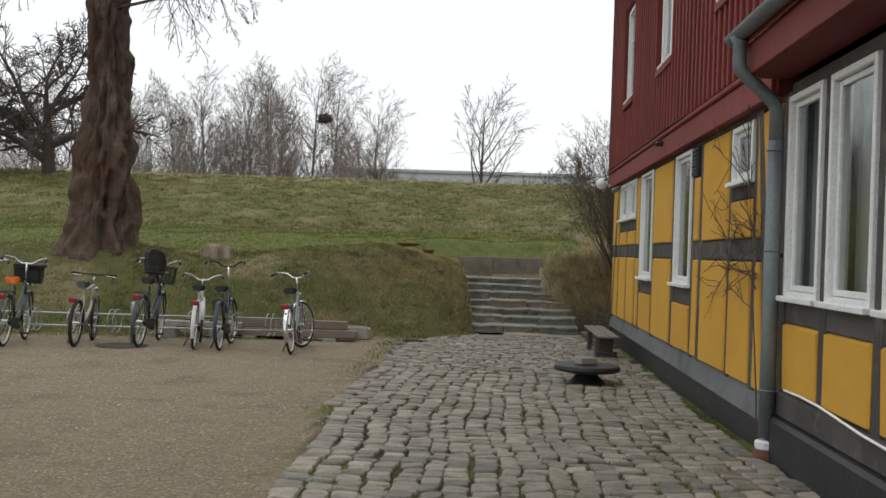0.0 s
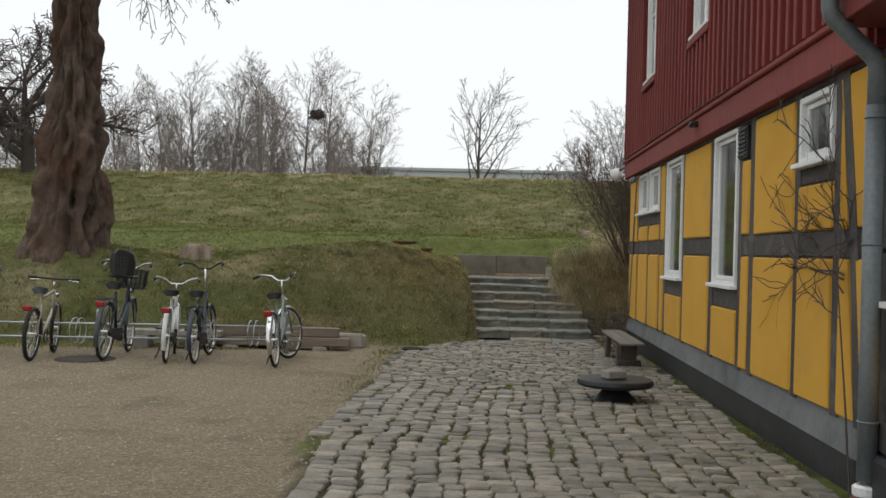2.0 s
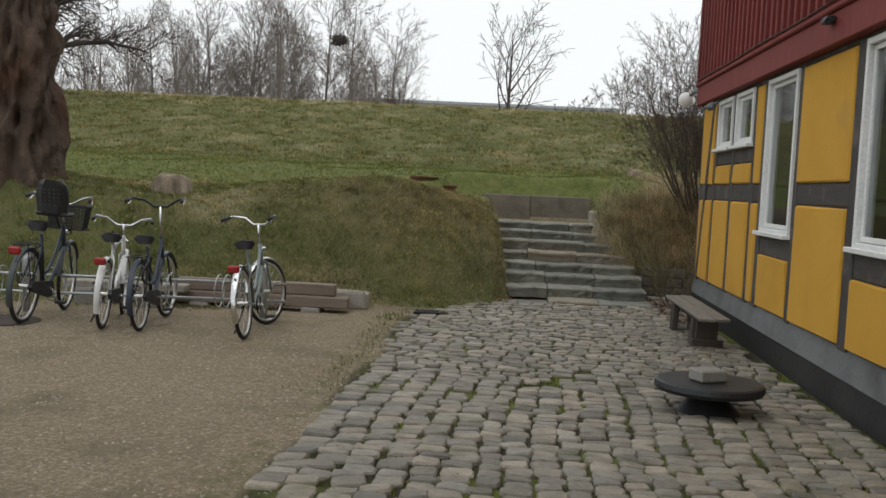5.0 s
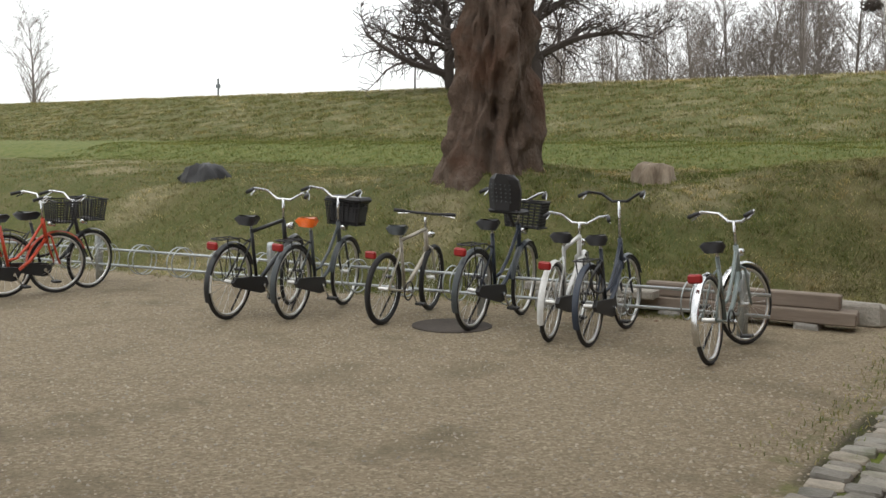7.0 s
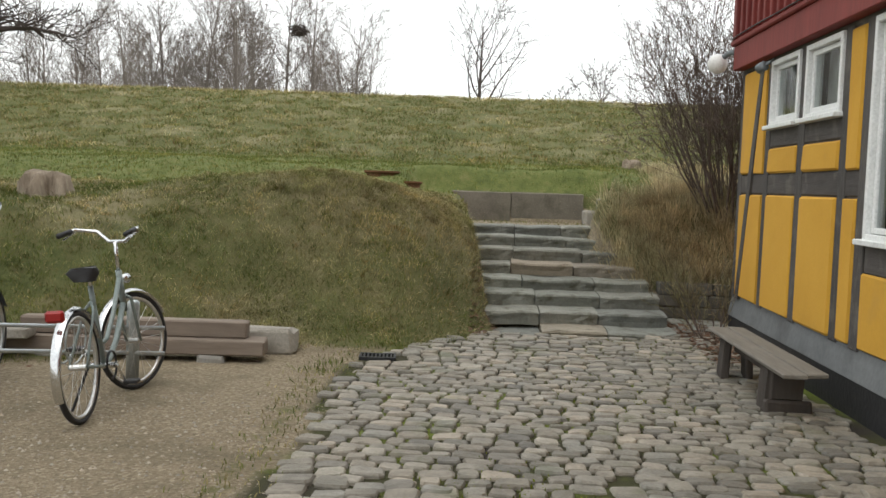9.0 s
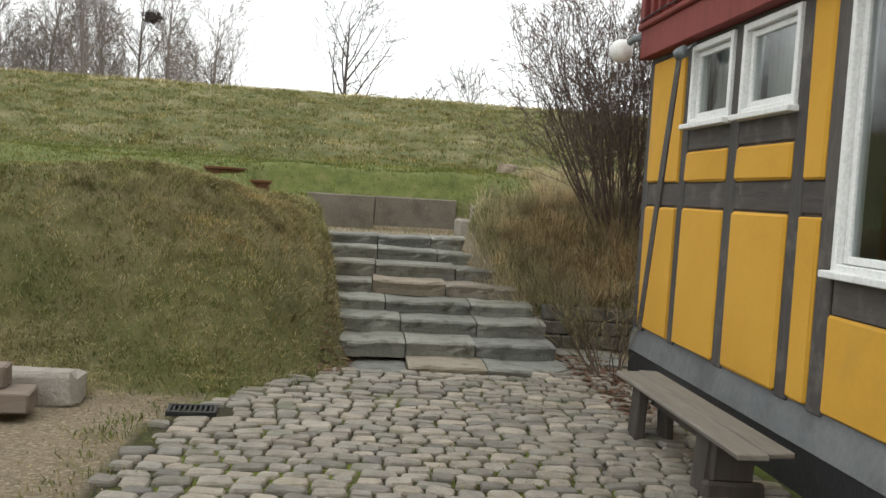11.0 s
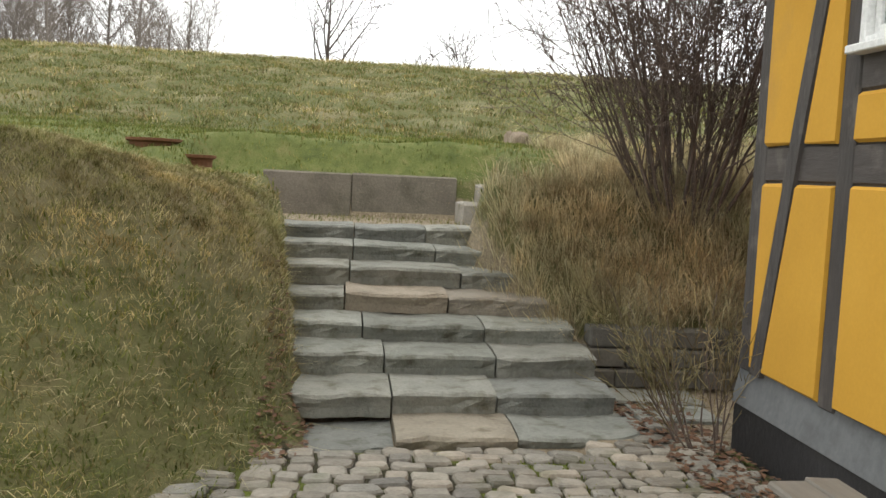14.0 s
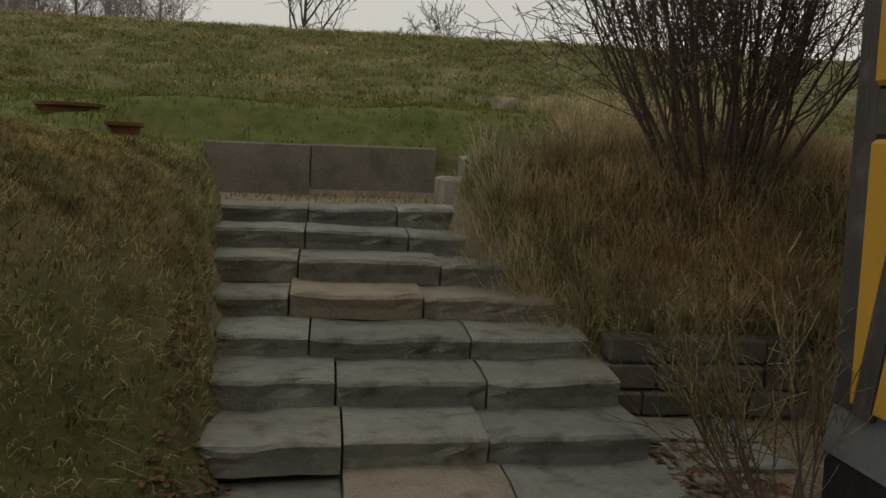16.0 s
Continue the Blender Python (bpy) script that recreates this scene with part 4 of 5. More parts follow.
APPLE_CFG = dict(seg=[4, 6, 5, 3], jit=[0.15, 0.30, 0.34, 0.4], up=[0.0, 0.02, 0.0, -0.02], sides=[9, 6, 4, 3], n=[14, 14, 12], rmin=0.016,
                 **{"from": [0.15, 0.2, 0.15], "ang": [(35, 72), (35, 70), (30, 70)], "len": [(0.9, 1.25), (0.4, 0.6), (0.3, 0.5)], "rr": [0.6, 0.5, 0.5]})


def tree(name, label, cfg, height, r0, seed, mat, m, lean=(0, 0, 1), group=""):
    t = thing(name, label, "tree", m, group)
    b = [Build(), Build()]
    grow(b, random.Random(seed), (0, 0, -0.4), lean, height, r0, 0, cfg)
    part("trunk", b[0], mat, t, smooth=True)
    part("crown", b[1], mat, t)
    return t


def at(x, y, dz=0.0):
    return float(land(np.array(x), np.array(y))) + dz


protos = [tree("birch_tree", "tall slender bare birch behind the rampart", BIRCH_CFG, 13.0, 0.15, 20 + i, BIRCH, pose(-15 - 3 * i, 70 + i, at(-15, 70)), group="birch row") for i in range(4)]
rng = random.Random(8)
spots = [(-9.6, 66), (-11.0, 72), (-12.6, 68), (-13.4, 74), (-16.6, 67), (-17.9, 73), (-19.4, 69), (-20.6, 75), (-22.2, 70), (-23.8, 66), (-25.2, 73), (-26.8, 69),
         (-28.4, 74), (-30.2, 68), (-32.5, 72), (-35.0, 69), (-37.5, 74), (-14.2, 82), (-19.9, 85), (-24.4, 83), (-29.4, 84), (-33.8, 82), (-40.5, 78), (-11.9, 84), (-15.2, 78), (-18.6, 79), (-21.4, 80), (-23.0, 77), (-26.0, 78), (-27.6, 81), (-31.2, 77), (-36.2, 80), (-43.0, 76), (-10.2, 78)]
for i, (x, y) in enumerate(spots):
    s = rng.uniform(0.72, 1.05)
    o = copy_thing(protos[i % 4], pose(x, y, at(x, y), 0, 0, rng.uniform(0, 360)))
    o.scale = (s, s, s)
for i in range(46):
    s, x, y = rng.uniform(0.35, 0.6), rng.uniform(-46, -7), rng.uniform(58, 88)
    o = copy_thing(protos[i % 4], pose(x, y, at(x, y), 0, 0, rng.uniform(0, 360)))
    o.scale = (s, s, s)
nest = Build()
nr = random.Random(3)
for i in range(220):
    c = Vector((nr.gauss(0, 0.22), nr.gauss(0, 0.22), nr.gauss(0, 0.15)))
    d = Vector((nr.uniform(-1, 1), nr.uniform(-1, 1), nr.uniform(-0.5, 0.5))).normalized() * 0.25
    nest.tube([c - d, c + d], 0.025, 3)
o = tagged(part("bird_nest", nest, TWIG), "dark ball of twigs high in a bare birch", "nest")
o.location = (-13.3, 67.9, 11.2)
tree("bare_tree", "lone bare tree with an open crown behind the rampart", OPEN_CFG, 8.2, 0.18, 5, TWIG, pose(-1.5, 60, at(-1.5, 60) + 1.6))
tree("bare_tree", "small bare tree behind the rampart", OPEN_CFG, 4.0, 0.09, 6, TWIG, pose(-7.6, 58, at(-7.6, 58) + 1.0))
tree("bare_tree", "small bare tree behind the rampart crest", OPEN_CFG, 4.2, 0.09, 9, TWIG, pose(2.6, 56, at(2.6, 56) + 1.0))
tree("bare_tree", "low bare bushy tree near the house", OPEN_CFG, 5.4, 0.10, 12, TWIG, pose(5.6, 58, at(5.6, 58) + 1.0))
tree("bare_tree", "far bare tree at the end of the rampart", BIRCH_CFG, 10.5, 0.16, 14, BIRCH, pose(-75, 51, at(-75, 51)))
tree("apple_tree", "gnarled dark bare tree with a wide crown", APPLE_CFG, 4.4, 0.34, 31, TWIG, pose(-19.8, 37.5, at(-19.8, 37.5)), (0.15, 0, 1))
tree("apple_tree", "gnarled dark bare tree on the rampart crest", APPLE_CFG, 4.2, 0.30, 37, TWIG, pose(-24.5, 38.5, at(-24.5, 38.5)), (-0.2, 0, 1))
tree("sapling", "thin bare sapling on the rampart", dict(OPEN_CFG, n=[4, 2, 1]), 3.6, 0.05, 41, TWIG, pose(-26.9, 39, at(-26.9, 39)))
b = Build()
b.tube([(0, 0, -0.3), (0, 0, 2.0)], 0.05, 6).box((-0.12, -0.05, 1.5), (0.12, 0.05, 1.7))
o = tagged(part("marker_post", b, ZINC), "thin grey post on the rampart crest", "post")
o.location = (-40.2, 39.4, at(-40.2, 39.4) - 1.0)

# great old tree
big = thing("old_tree", "huge old tree trunk with reddish split bark", "tree", pose(-8.16, 15.3, 0))
RINGS, SEG = 150, 120
v, f = [], []
for i in range(RINGS):
    z = 0.7 + 8.0 * i / (RINGS - 1)
    h = z - 1.42
    base = 0.45 + 0.30 * math.exp(-h / 0.7) + 0.05 * math.exp(-((h - 2.1) / 0.6) ** 2) - 0.030 * max(0, h - 1.2)
    for k in range(SEG):
        g = 2 * math.pi * k / SEG
        tw = g + 0.42 * h
        flute = 0.06 * math.sin(3 * tw + 1.0) + 0.035 * math.sin(7 * tw + 0.5 + math.sin(2 * h)) + 0.014 * math.sin(15 * tw + 2 * math.sin(3 * h))
        p = Vector((math.cos(g) * 1.5, math.sin(g) * 1.5, z * 0.9))
        n1 = noise.noise(p * 1.1) * 0.13 + noise.noise(Vector((p.x * 2.0, p.y * 2.0, z * 2.2))) * 0.15 + noise.noise(Vector((p.x * 3.4, p.y * 3.4, z * 3.6))) * 0.08 + noise.noise(Vector((p.x * 6, p.y * 6, z * 5))) * 0.045 + noise.noise(Vector((p.x * 3.2, p.y * 3.2, z * 0.8))) * 0.07 + noise.noise(Vector((p.x * 8, p.y * 8, z * 1.3))) * 0.07 - 0.05 * abs(noise.noise(Vector((p.x * 6, p.y * 6, z * 0.9 + 5)))) + noise.noise(Vector((p.x * 17, p.y * 17, z * 2.4))) * 0.03
        burl = 0.13 * math.exp(-((g - math.radians(205)) / 0.45) ** 2 - ((h - 1.9) / 0.4) ** 2) + 0.22 * math.exp(-((g - math.radians(215)) / 0.6) ** 2 - (h / 0.55) ** 2) + 0.17 * math.exp(-((g - math.radians(318)) / 0.35) ** 2 - ((h - 1.75) / 0.35) ** 2)
        hole = -0.34 * math.exp(-((g - math.radians(296)) / 0.11) ** 2 - ((h - 0.90) / 0.14) ** 2) - 0.10 * math.exp(-((g - math.radians(290)) / 0.12) ** 2 - ((h - 0.5) / 0.36) ** 2)
        r = base + flute * (0.6 + 0.9 * math.exp(-h / 0.9)) + n1 + burl + hole
        v.append((r * math.cos(g) + 0.02 * h - 0.02 * h * h * 0.3, r * math.sin(g), z))
for i in range(RINGS - 1):
    for k in range(SEG):
        l = (k + 1) % SEG
        f.append((i * SEG + k, i * SEG + l, (i + 1) * SEG + l, (i + 1) * SEG + k))
part("trunk", Build().add(v, f), BARK, big, "", True)
bb = [Build(), Build()]
LIMB = dict(seg=[6, 5, 4, 3], jit=[0.12, 0.2, 0.22, 0.25], up=[0.05, -0.04, -0.16, -0.2], sides=[9, 6, 4, 3], n=[8, 8, 7], rmin=0.006,
            **{"from": [0.3, 0.2, 0.1], "ang": [(30, 70), (30, 70), (30, 70)], "len": [(0.4, 0.6), (0.4, 0.6), (0.35, 0.55)], "rr": [0.45, 0.45, 0.5]})
lr = random.Random(77)
for i in range(7):
    a = 2 * math.pi * i / 7 + 0.3
    grow(bb, lr, (0.3 * math.cos(a) - 0.3, 0.3 * math.sin(a), 7.9), (math.cos(a), math.sin(a), 0.35), 6.0, 0.22, 0, LIMB)
DROOP = dict(LIMB, n=[6, 5, 3], up=[0.02, -0.22, -0.30, -0.2], len=[(0.25, 0.42), (0.35, 0.6), (0.35, 0.55)])
for d, z, l in (((1, -0.25, 0.12), 6.3, 3.3), ((1, 0.35, 0.2), 6.5, 3.2), ((-1, -0.3, 0.25), 6.7, 3.0)):
    grow(bb, lr, (0.25 * d[0] - 0.2, 0, z), d, l, 0.035, 0, DROOP)
part("limbs", bb[0], BARK, big, smooth=True)
part("crown", bb[1], TWIG, big, "drooping bare twigs")

# shrub behind the house corner
bush = thing("bare_shrub", "many-stemmed bare reddish shrub on the bank", "shrub", pose(2.72, 18.7, 1.40))
bb = [Build(), Build()]
SHRUB = dict(seg=[7, 5, 4, 3], jit=[0.13, 0.2, 0.22, 0.25], up=[0.05, 0.08, 0.04, 0.02], sides=[6, 4, 3, 3], n=[9, 6, 4], rmin=0.0032,
             **{"from": [0.12, 0.15, 0.2], "ang": [(18, 46), (22, 55), (25, 60)], "len": [(0.35, 0.62), (0.35, 0.6), (0.3, 0.5)], "rr": [0.5, 0.55, 0.6]})
sr = random.Random(19)
for i in range(36):
    bb[0] = Build()
    a = sr.uniform(0, 2 * math.pi)
    q = math.sqrt(sr.random())
    grow(bb, sr, (0.34 * q * math.cos(a), 0.3 * q * math.sin(a), -0.15), (0.62 * q * math.cos(a) - 0.08, 0.5 * q * math.sin(a), 1), sr.uniform(1.9, 3.4), sr.uniform(0.010, 0.024), 0, SHRUB)
    part("stem", bb[0], BUSHTW, bush, smooth=True)
part("crown", bb[1], BUSHTW, bush)
small = thing("low_shrub", "small thin-leaved shrub at the house corner", "shrub", pose(1.86, 15.75, 0.0))
bb = [Build(), Build()]
for i in range(19):
    bb[0] = Build()
    a = sr.uniform(0, 2 * math.pi)
    grow(bb, sr, (0.12 * math.cos(a), 0.2 * math.sin(a), -0.02), (0.5 * math.cos(a) - 0.2, 0.5 * math.sin(a) + 0.3, 1), sr.uniform(0.6, 1.15), 0.006, 0, dict(SHRUB, n=[7, 4], rmin=0.0025))
    part("stem", bb[0], BUSHTW, small)
part("crown", bb[1], WEED, small)
climber = thing("bare_climber", "thin bare climbing plant on the yellow wall", "climbing plant", pose(2.03, 4.85, 0.0))
bb = [Build(), Build()]
CL = dict(seg=[9, 7, 5], jit=[0.06, 0.2, 0.26], up=[0.02, 0.0, 0.0], sides=[6, 5, 4], n=[8, 7], rmin=0.005,
          **{"from": [0.45, 0.2], "ang": [(30, 60), (25, 55)], "len": [(0.2, 0.36), (0.3, 0.5)], "rr": [0.5, 0.5]})
grow(bb, sr, (0, -0.3, 0.0), (-0.01, 0.16, 1), 2.7, 0.016, 0, CL)
for i in range(8):
    z0 = sr.uniform(1.4, 2.3)
    grow(bb, sr, (0, 0.08 * math.sin(z0 * 3), z0), (-0.05, 1, sr.uniform(-0.1, 0.6)), sr.uniform(0.8, 2.0), 0.010, 1, CL)
for bld in bb:
    bld.v = [(min(max(x * 0.5, -0.14), 0.02) - 0.0, yy, z) for x, yy, z in bld.v]
part("main_stem", bb[0], TWIG, climber)
part("crown", bb[1], TWIG, climber)

# stumps and rock on the bank
def lump(name, label, cat, x, y, r, hgt, mat, seed, prof=(1, 1, 0.9, 0.55)):
    v, f, n = [], [], 26
    zs = (-0.15, 0.2 * hgt, 0.75 * hgt, hgt)
    for z, s in zip(zs, prof):
        for k in range(n):
            g = 2 * math.pi * k / n
            q = r * s * (1 + 0.55 * noise.noise(Vector((math.cos(g) * 6 + seed, math.sin(g) * 6, z * 9))) + 0.5 * noise.noise(Vector((math.cos(g) * 1.8 + seed, math.sin(g) * 1.8, z * 5))))
            v.append((q * math.cos(g), q * math.sin(g), z + 0.45 * hgt * s * noise.noise(Vector((math.cos(g) * 3, math.sin(g) * 3, z * 4 + seed)))))
    for i in range(3):
        f += [(i * n + k, i * n + (k + 1) % n, (i + 1) * n + (k + 1) % n, (i + 1) * n + k) for k in range(n)]
    f.append(tuple(3 * n + k for k in range(n)))
    o = tagged(part(name, Build().add(v, f), mat, None, "", True), label, cat)
    o.location = (x, y, at(x, y))
    return o


lump("tree_stump", "weathered pale cut tree stump on the grass bank", "stump", -6.1, 16.3, 0.28, 0.27, STUMP, 1.0, (1.35, 1.05, 0.85, 0.5))
lump("tree_stump", "dark burnt low tree stump in the bank", "stump", -13.6, 14.6, 0.36, 0.32, TAR, 5.0, (1.3, 1.1, 0.8, 0.4))
lump("rock", "pale rough rock at the foot of the slope", "rock", 2.2, 24.6, 0.22, 0.20, STUMP, 9.0)
for x, y, top in ((-2.52, 21.2, 1.82), (-2.12, 21.0, 1.66)):
    pot = thing("rusty_ring", "rusty iron ring planter at the top of the bank", "planter", pose(x, y, top - 0.5), "rusty rings")
    b = Build()
    b.lathe((0, 0, 0), [(0.26, -0.2), (0.27, 0.46), (0.31, 0.48), (0.31, 0.51), (0.27, 0.512)], 24)
    part("drum", b, RUST, pot)

# long low building far behind the rampart
far = thing("long_low_building", "long pale low building far behind the rampart", "building", pose(-7, 200, -1.4))
part("wall", Build().box((-26, 0, 0), (26, 10, 19.3)), FARWALL, far)
part("roof", Build().box((-26.5, -0.5, 19.3), (26.5, 10.5, 20.0), 0.1), FARGLASS, far)
for i in range(20):
    part("window", Build().box((-24.6 + 2.5 * i, -0.08, 16.4), (-22.9 + 2.5 * i, 0.05, 18.2)), FARGLASS, far)

# ---- bicycles ----
def wheel(parent, name, x, steer=0.0, r=0.345, tyre=RUBBER, fat=0.019):
    hub = part(name, Build().tube([(0, -0.05, 0), (0, 0.05, 0)], 0.018, 10), RIM, parent)
    hub.location = (x, 0, r)
    hub.rotation_euler = (0, 0, steer)
    part("tyre", Build().ring((0, 0, 0), r - fat, fat, "y", 40, 8), tyre, hub, smooth=True)
    part("rim", Build().ring((0, 0, 0), r - 0.042, 0.014, "y", 40, 6), RIM, hub, smooth=True)
    b = Build()
    for i in range(20):
        g = 2 * math.pi * i / 20
        s = 0.03 if i % 2 else -0.03
        b.tube([(0.016 * math.cos(g + 0.9), s, 0.016 * math.sin(g + 0.9)), ((r - 0.045) * math.cos(g), 0, (r - 0.045) * math.sin(g))], 0.0016, 3, cap=False)
    part("spokes", b, RIM, hub)
    return hub


def bicycle(label, rear, heading, colour, lean=4.0, style="lady", guard=None, saddle=BLACK, basket=False, rackc=BLACK, case=True, fat=0.019, size=1.06,
            child=False, lamp=True, cover=None, bar_z=1.08, seat_z=0.93, steer=6.0, carrier=True, crate=False, guards=True, barmat=CHROME, straight=False, lock=False):
    R, WB = 0.345, 1.06
    bike = thing("bicycle", label, "bicycle", pose(rear[0], rear[1], at(*rear), 0, 0, 90 + heading) @ pose(0, 0, 0, lean, 0, 0), "bicycles at the rack")
    bike.scale = (1 + (size - 1) * 0.4, size, size)
    guard = guard or colour
    st = radians(steer)
    wheel(bike, "rear_wheel", 0.0, fat=fat)
    wheel(bike, "front_wheel", WB, st, fat=fat)
    bb_, head0, head1, seat0 = Vector((0.44, 0, 0.28)), Vector((0.905, 0, 0.62)), Vector((0.845, 0, 0.86)), Vector((0.30, 0, seat_z - 0.12))
    b = Build()
    b.tube([bb_, seat0], 0.017, 10)
    if style == "lady":
        b.tube([head0 + Vector((0.0, 0, 0.02)), (0.70, 0, 0.40), (0.54, 0, 0.30), bb_], 0.020, 10)
        b.tube([head1 - Vector((0, 0, 0.05)), (0.68, 0, 0.58), (0.52, 0, 0.44), (0.40, 0, 0.42)], 0.016, 10)
    else:
        b.tube([head0, bb_], 0.022, 10)
        b.tube([head1, seat0 - Vector((0, 0, 0.03))], 0.019, 10)
    b.tube([head0 - Vector((-0.01, 0, 0.04)), head1], 0.022, 10)
    for s in (-1, 1):
        b.tube([(0, s * 0.055, R), (0.22, s * 0.045, 0.31), bb_], 0.010, 8)
        b.tube([(0, s * 0.055, R), (0.24, s * 0.03, 0.66), seat0 - Vector((0.01, 0, 0.10))], 0.009, 8)
    part("frame", b, colour, bike, smooth=True)
    b = Build()
    for s in (-1, 1):
        b.tube([(WB, s * 0.05, R), (0.985, s * 0.05, 0.52), (0.935, s * 0.045, 0.66), (0.905, 0, 0.69)], 0.012, 8)
    part("fork", b, colour, bike, smooth=True)
    b = Build()
    b.tube([head1, (0.82, 0, bar_z - 0.04)], 0.013, 8)
    part("stem", b, CHROME, bike, smooth=True)
    c, s_ = math.cos(st), math.sin(st)

    def turn(p):
        return (0.82 + p[0] * c - p[1] * s_, p[0] * s_ + p[1] * c, p[2])
    if straight:
        line = [(-0.03, -0.31, bar_z + 0.01), (0, -0.1, bar_z), (0, 0.1, bar_z), (-0.03, 0.31, bar_z + 0.01)]
    else:
        line = [(-0.20, -0.29, bar_z + 0.02), (-0.08, -0.27, bar_z + 0.05), (0.03, -0.18, bar_z + 0.03), (0.02, -0.07, bar_z - 0.04), (0.02, 0.07, bar_z - 0.04),
                (0.03, 0.18, bar_z + 0.03), (-0.08, 0.27, bar_z + 0.05), (-0.20, 0.29, bar_z + 0.02)]
    hb = part("handlebar", Build().tube([turn(p) for p in line], 0.013, 8), barmat, bike, smooth=True)
    for e in (0, -1):
        p, q = Vector(turn(line[e])), Vector(turn(line[1 if e == 0 else -2]))
        part("grip", Build().tube([p + (p - q).normalized() * 0.02, p.lerp(q, 0.75 if not straight else 0.45)], 0.018, 8), BLACK, hb, smooth=True)
        mid = p.lerp(q, 0.95)
        part("brake_lever", Build().tube([mid + Vector((0.03, 0, -0.01)), p + Vector((0.05, 0, -0.035))], 0.007, 6), CHROME, hb)
    # saddle, its top rounded and its nose narrow
    b = Build()
    v, f, n = [], [], 12
    outline = [(-0.14, 0.0), (-0.13, 0.07), (-0.08, 0.095), (-0.02, 0.075), (0.05, 0.035), (0.12, 0.022), (0.145, 0.0)]
    loop = outline + [(x, -y) for x, y in outline[-2:0:-1]]
    m_ = len(loop)
    for z, q in ((-0.085, 0.75), (-0.03, 1.12), (0.0, 0.85)):
        v += [(0.27 + x * q, y * q, seat_z + z) for x, y in loop]
    for i in range(2):
        f += [(i * m_ + k, i * m_ + (k + 1) % m_, (i + 1) * m_ + (k + 1) % m_, (i + 1) * m_ + k) for k in range(m_)]
    f += [tuple(range(m_)), tuple(2 * m_ + k for k in range(m_))]
    part("saddle", Build().add(v, [q[::-1] for q in f[:-1]] + [f[-1]]), cover or saddle, bike, "" if not cover else "bright orange saddle cover", True)
    part("seat_post", Build().tube([seat0, (0.275, 0, seat_z - 0.05)], 0.012, 8), CHROME, bike)
    if guards:
        for x, a0, a1, nm in ((0.0, 20, 205, "rear_mudguard"), (WB, 25, 175, "front_mudguard")):
            g = Build()
            pts = [(x + (R + 0.022) * math.cos(radians(a0 + (a1 - a0) * i / 18)), R + (R + 0.022) * math.sin(radians(a0 + (a1 - a0) * i / 18))) for i in range(19)]
            vv, ff = [], []
            for px_, pz in pts:
                dx, dz = (px_ - x) / (R + 0.022), (pz - R) / (R + 0.022)
                for yy, lift in ((-0.028, -0.012), (0.0, 0.004), (0.028, -0.012)):
                    vv.append((px_ + dx * lift, yy, pz + dz * lift))
            for i in range(18):
                ff += [(3 * i, 3 * i + 1, 3 * i + 4, 3 * i + 3), (3 * i + 1, 3 * i + 2, 3 * i + 5, 3 * i + 4)]
            g.add(vv, ff)
            o = part(nm, g, guard, bike, smooth=True)
            if x > 0:
                o.location = (WB, 0, 0)
                o.data.transform(Matrix.Translation((-WB, 0, 0)))
                o.rotation_euler = (0, 0, st)
    if case:
        b = Build()
        v = []
        loop = [(-0.05, 0.345), (0.0, 0.39), (0.40, 0.365), (0.49, 0.35), (0.53, 0.285), (0.49, 0.215), (0.41, 0.205), (0.0, 0.30)]
        for yy in (-0.075, -0.04):
            v += [(x, yy, z) for x, z in loop]
        n = len(loop)
        b.add(v, [tuple(range(n)), tuple(range(n, 2 * n))[::-1]] + [(k, n + k, n + (k + 1) % n, (k + 1) % n) for k in range(n)])
        part("chain_case", b, BLACK, bike)
    else:
        part("chainring", Build().ring(bb_ + Vector((0, -0.05, 0)), 0.09, 0.008, "y", 20, 5), IRON, bike)
    b = Build()
    b.tube([bb_ + Vector((0, -0.085, 0)), bb_ + Vector((0.10, -0.095, -0.13))], 0.010, 6).tube([bb_ + Vector((0, 0.085, 0)), bb_ + Vector((-0.10, 0.095, 0.13))], 0.010, 6)
    b.tube([bb_ + Vector((0, -0.09, 0)), bb_ + Vector((0, 0.09, 0))], 0.02, 8)
    cr = part("cranks", b, CHROME, bike)
    for px_, py_, pz in ((0.10, -0.14, -0.13), (-0.10, 0.14, 0.13)):
        q = bb_ + Vector((px_, py_, pz))
        part("pedal", Build().box(q - Vector((0.045, 0.045, 0.012)), q + Vector((0.045, 0.045, 0.012)), 0.005), BLACK, cr)
    part("kickstand", Build().tube([(0.30, 0.05, 0.30), (0.27, 0.16, 0.03), (0.29, 0.17, 0.02)], 0.009, 6), BLACK, bike)
    if carrier:
        b = Build()
        for s in (-0.06, 0.06):
            b.tube([(0.20, s, 0.70), (0.05, s, 0.745), (-0.24, s, 0.745), (-0.27, s * 0.5, 0.745)], 0.006, 6)
            b.tube([(-0.02, s, R), (-0.16, s, 0.745)], 0.005, 6)
            b.tube([(0.0, s, R), (0.03, s, 0.745)], 0.005, 6)
        b.tube([(-0.27, -0.03, 0.745), (-0.27, 0.03, 0.745)], 0.006, 6)
        for x in (-0.22, -0.10, 0.02):
            b.tube([(x, -0.06, 0.745), (x, 0.06, 0.745)], 0.005, 6)
        part("carrier", b, rackc, bike)
    if lamp:
        part("rear_reflector", Build().box((-0.315, -0.055, 0.655), (-0.27, 0.055, 0.725), 0.014), REDLAMP, bike, "red rear reflector")
        part("front_lamp", Build().tube([(0.93, 0, 0.80), (1.0, 0, 0.795)], [0.022, 0.036], 12), CHROME, bike, smooth=True)
